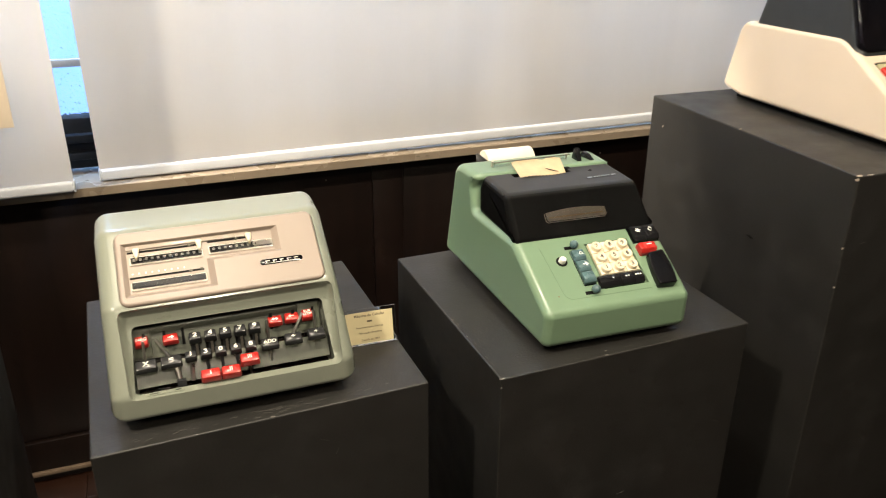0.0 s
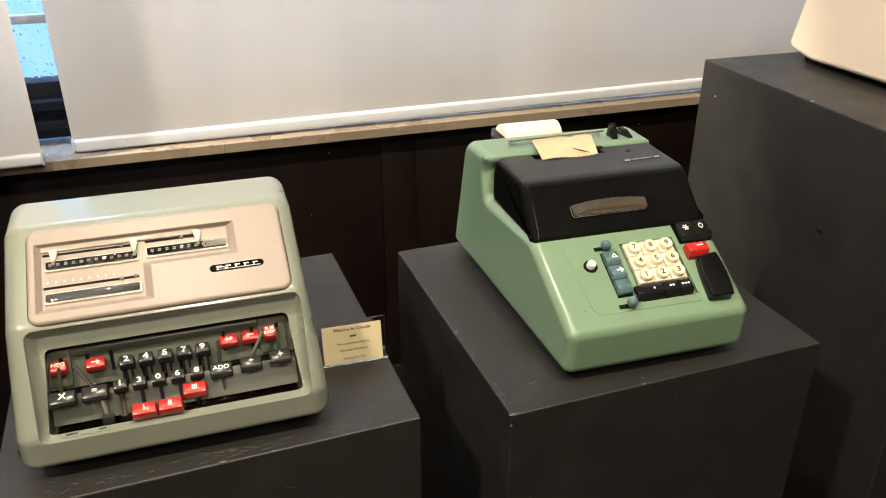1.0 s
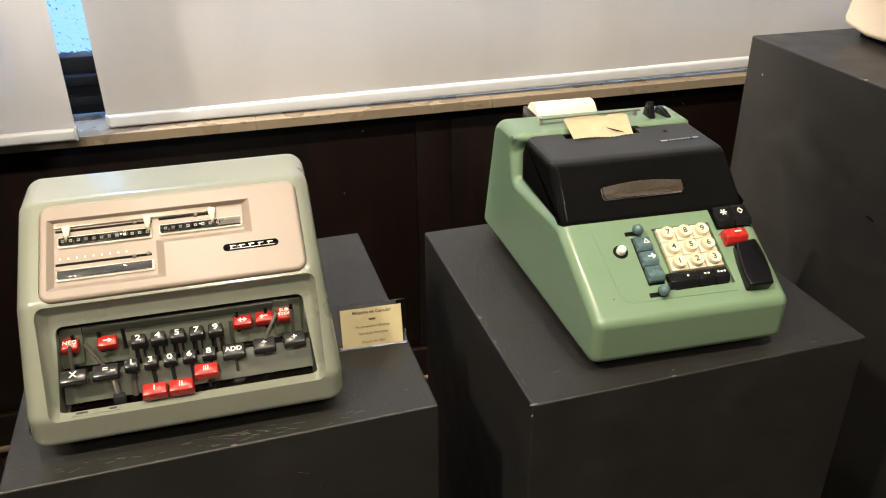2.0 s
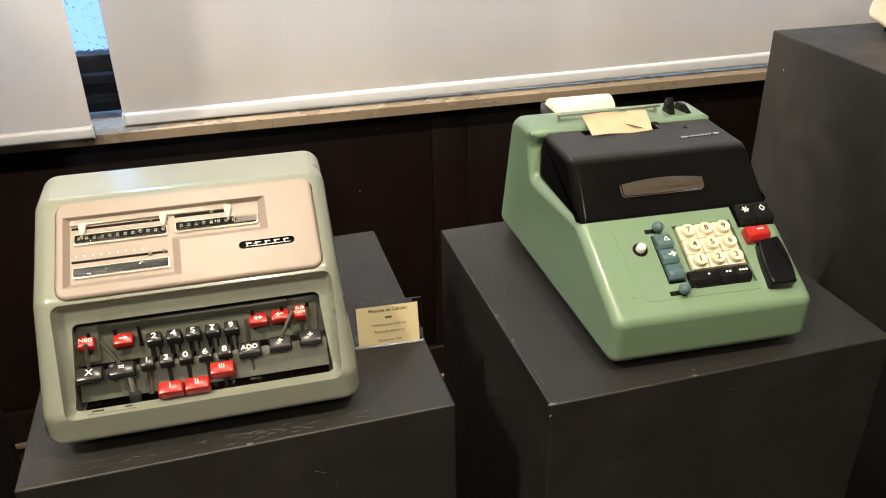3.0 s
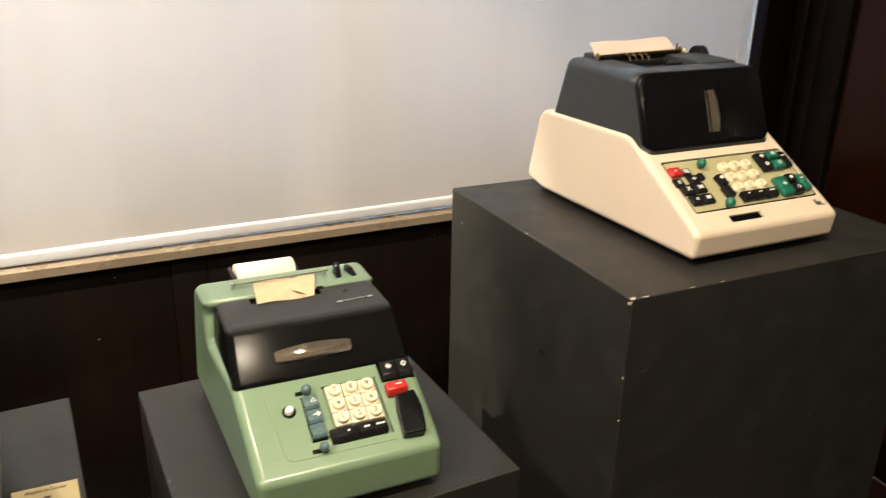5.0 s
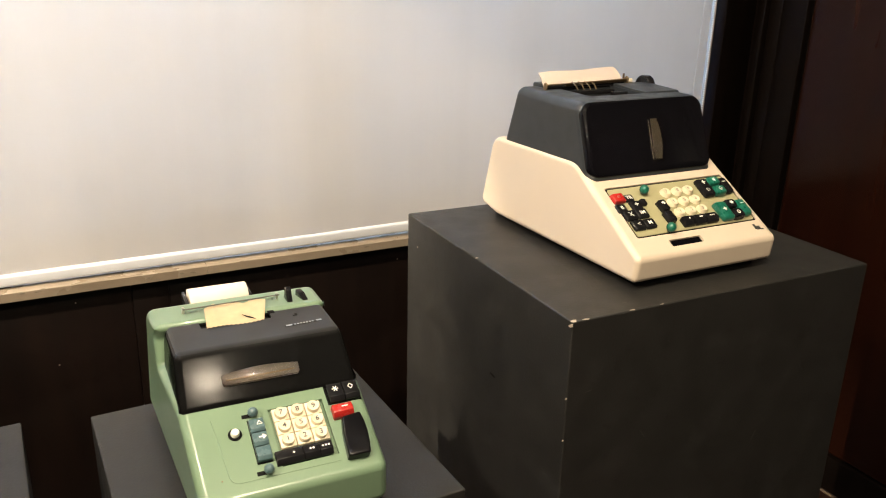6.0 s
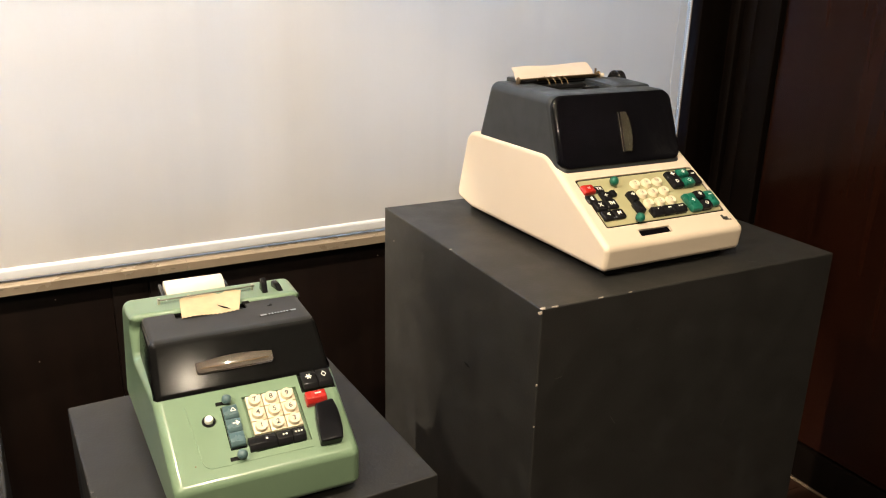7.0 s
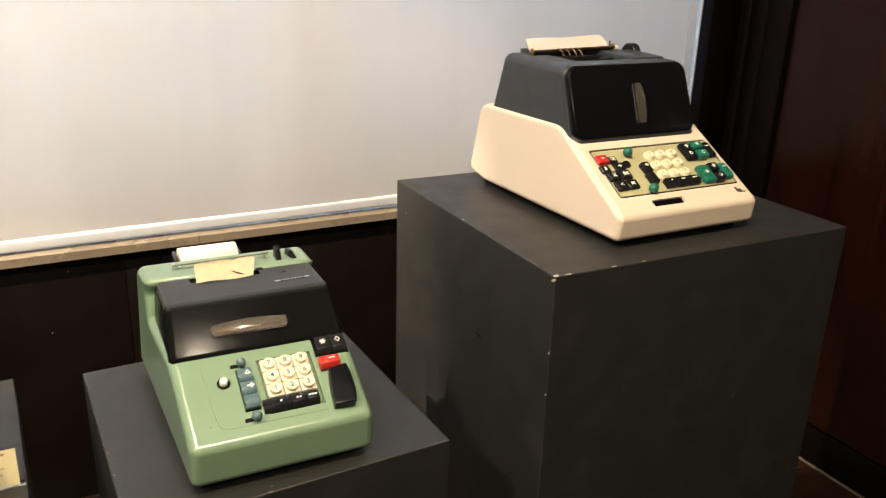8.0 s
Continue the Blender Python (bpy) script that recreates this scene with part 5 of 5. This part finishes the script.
    # beige lid
    lid = part("lid", slab(rounded(-0.1307, -0.0016, 0.1307, L + 0.0005, 0.011, 6), -0.0115, 0.0034, bevel=0.0042, seg=5), "beige_enamel", f, "beige enamelled lid", m=ld(0, 0, 0))
    ra = slab([(-0.1175, 0.0165), (-0.0185, 0.0165), (-0.0185, 0.0565), (0.0715, 0.0565), (0.0715, 0.0895), (-0.1175, 0.0895)], -0.0035, 0.0125)
    for v in ra.verts:
        if v.co.z > 0:
            v.co.x += 0.0190 if v.co.x > -0.05 else -0.013
            v.co.y += 0.003 if v.co.y > 0.06 else -0.016
    bmesh.ops.transform(ra, matrix=ld(0, 0, 0), verts=ra.verts)
    carve(lid, [ra], 0.0008)
    # register windows with chrome rims, drums and lenses
    for x0, x1, s0, s1, drum in ((-0.114, -0.022, 0.0585, 0.071, "digits"), (-0.0145, 0.0705, 0.060, 0.0725, "half"), (-0.1155, -0.0215, 0.0205, 0.0330, "plain")):
        cx, cs, w, d = (x0 + x1) / 2, (s0 + s1) / 2, x1 - x0, s1 - s0
        wdw = part("register_window", slab(rounded(-w / 2, -d / 2, w / 2, d / 2, 0.0016), 0, 0.0022, bevel=0.0007), "rim_metal", f, "metal-rimmed register window", m=ld(cx, cs + 0.0012, -0.0035))
        part("drum_bed", box(w - 0.004, d - 0.004, 0.0008, (0, 0, 0.0023)), "dark_mirror" if drum == "plain" else "dark_cavity", wdw, smooth=0)
        if drum != "plain":
            n = 12 if drum == "digits" else 8
            span = w - 0.010 if drum == "digits" else w * 0.62
            for q in range(n):
                px = -w / 2 + 0.006 + span * q / (n - 1) if drum == "digits" else -w / 2 + 0.007 + span * q / (n - 1)
                bm = prism([(0.0032 * math.cos(2 * math.pi * a / 12), 0.0032 * math.sin(2 * math.pi * a / 12)) for a in range(12)], -0.0028, 0.0028)
                dr = part("number_wheel", bm, "dark_cavity", wdw, m=pose(px, 0, 0.0012))
                bars(dr, "legend_white", [(0, 0.0011, 0.0026, 0.0007), (0, -0.0011, 0.0026, 0.0007), (-0.0011, 0, 0.0007, 0.0028), (0.0011, 0, 0.0007, 0.0028)], pose(0, -0.0003, 0.0033), "digit")
            if drum == "half":
                # bright metal piece stands for the pale reflection at this end
                part("shutter", box(w * 0.28, d - 0.005, 0.0012, (w * 0.34, 0, 0.0034), 0.0004), "rim_metal", wdw)
        part("lens", box(w - 0.003, d - 0.003, 0.0012, (0, 0, 0.0052), 0.0004), "window_lens", wdw)
    for x0, x1, s in ((-0.116, -0.0215, 0.0785), (-0.0145, 0.0395, 0.0800), (-0.116, -0.0235, 0.0395)):
        part("slider_slot", box(x1 - x0, 0.0022, 0.0012), "dark_cavity", f, m=ld((x0 + x1) / 2, s + 0.0015, -0.0031), smooth=0)
    for x, s in ((-0.0385, 0.0795), (0.0235, 0.0805), (-0.0405, 0.0395), (-0.0265, 0.0405)):
        part("slider_knob", lathe([(0.0021, 0), (0.0021, 0.002), (0.001, 0.0028)], 12), "steel_dull", f, m=ld(x, s + 0.001, -0.0031))
    part("slider_rail", box(0.158, 0.0065, 0.0024, bevel=0.0006), "scale_plastic", f, "pale plastic scale strip", m=ld(-0.0385, 0.0865, -0.0023))
    for x, s in ((-0.105, 0.0745), (-0.0255, 0.0755), (0.0400, 0.0765)):
        out = [(-0.0042, 0.007), (-0.003, 0.0085), (0.003, 0.0085), (0.0042, 0.007), (0.0012, -0.009), (0.0, -0.0105), (-0.0012, -0.009)]
        part("pointer", slab(out, 0, 0.003, bevel=0.0008), "ivory_key", f, "ivory sliding pointer", m=ld(x, s + 0.001, -0.001))
    for row, s, n, x0 in ((0, 0.088, 12, -0.113), (1, 0.0465, 9, -0.112), (2, 0.0885, 6, -0.010)):
        bars(f, "legend_white", [(x0 + 0.008 * q, s, 0.0012, 0.002) for q in range(n)], ld(0, 0.001, -0.0033), "scale_mark")
    # maker's badge: black bar with chrome strokes
    bd = part("badge", slab(rounded(-0.0285, -0.0042, 0.0285, 0.0042, 0.0041), 0, 0.0014, bevel=0.0004), "black_gloss", f, "black badge with chrome strokes", m=ld(0.0765, 0.0335, 0.0027))
    bm = box(0.046, 0.0007, 0.0007, (0.001, -0.0024, 0.0015), 0.0002)
    for q in range(5):
        box(0.0058, 0.0011, 0.0007, (-0.0185 + 0.0095 * q, 0.0012, 0.0015), 0.0002, bm=bm)
        box(0.0012, 0.0030, 0.0007, (-0.0200 + 0.0095 * q, -0.0002, 0.0015), 0.0002, bm=bm)
    part("stroke", bm, "rim_metal", bd, "thin metal strokes", smooth=0)
    return f


calculating_machine(pose(-0.3497, 0.048, 0.8235))
adding_machine(pose(0.205, 0.026, 0.8220, 0, 0, -1.8))
printing_calculator(pose(0.891, 0.054, 1.0510, 0, 0, -0.2))

# ---- exhibit card ----
card = thing("label_stand", pose(-0.1455, 0.158, 0.8205, 0, 0, -2), "clear acrylic stand with a yellowed exhibit card", "label stand")
tilt = pose(0, 0, 0.001, 80)
part("holder", box(0.082, 0.0565, 0.0042, (0, 0.0283, 0), 0.0006, rot=None), "clear_pocket", card, "clear acrylic pocket", m=tilt @ pose(0, 0, -0.0005))
part("foot", box(0.084, 0.03, 0.0025, (0, 0.014, 0.0014), 0.0006), "clear_pocket", card)
paper = part("card", box(0.0735, 0.0495, 0.0006, (-0.001, 0.0270, 0.0024)), "card_yellow", card, "yellowed paper card with printed text", m=tilt, smooth=0)
letters("M\u00e1quina de Calcular", 0.0057, paper, "ink_brown", pose(0, 0.0465, 0.0028), bold=0.0001, thick=0.0001)
bars(paper, "ink_brown", [(0, 0.0370, 0.008, 0.0024)], pose(0, 0, 0.0027), "text_line")
letters("Funcionamento El\u00e9trico", 0.0043, paper, "ink_brown", pose(0, 0.0278, 0.0028), thick=0.0001)
letters("Fabrica\u00e7\u00e3o Brasileira", 0.0043, paper, "ink_brown", pose(0, 0.0190, 0.0028), thick=0.0001)
letters("D\u00e9cada de 1950", 0.0043, paper, "ink_brown", pose(0, 0.0078, 0.0028), thick=0.0001)

# ---- ceiling lights, unseen and assumed ----
for lx, ly, watts in DOWNLIGHTS:
    d = thing("downlight", pose(lx, ly, 2.755), "round recessed ceiling downlight with warm lamp, assumed and unseen", "ceiling light", "ceiling downlights")
    part("rim", lathe([(0.06, 0.04), (0.075, 0.04), (0.075, 0.0), (0.06, 0.0)], 32), "white_plastic", d)
    part("lamp", lathe([(0.055, 0.02), (0.055, 0.03)], 32), "lamp_glow", d)

# ---- floor boards, nearest stretch ----
boards = bpy.data.objects["floor"]
unit = None
for r, y in enumerate(np.arange(-0.2, 1.08, 0.1)):
    x = -1.6 - 0.35 * (r % 3)
    while x < RIGHT_X - 0.05:
        length = 0.9
        a, b = max(x, -1.9), min(x + length, RIGHT_X - 0.03)
        m = pose((a + b) / 2, float(y) + 0.05, -0.002) @ Matrix.Diagonal(((b - a - 0.002) / length, 1, 1, 1))
        if unit is None:
            unit = part("floor_board", box(length, 0.0985, 0.006, bevel=0.001), "floor_wood", boards, m=m, smooth=0)
        else:
            share("floor_board", unit, boards, m)
        x += length
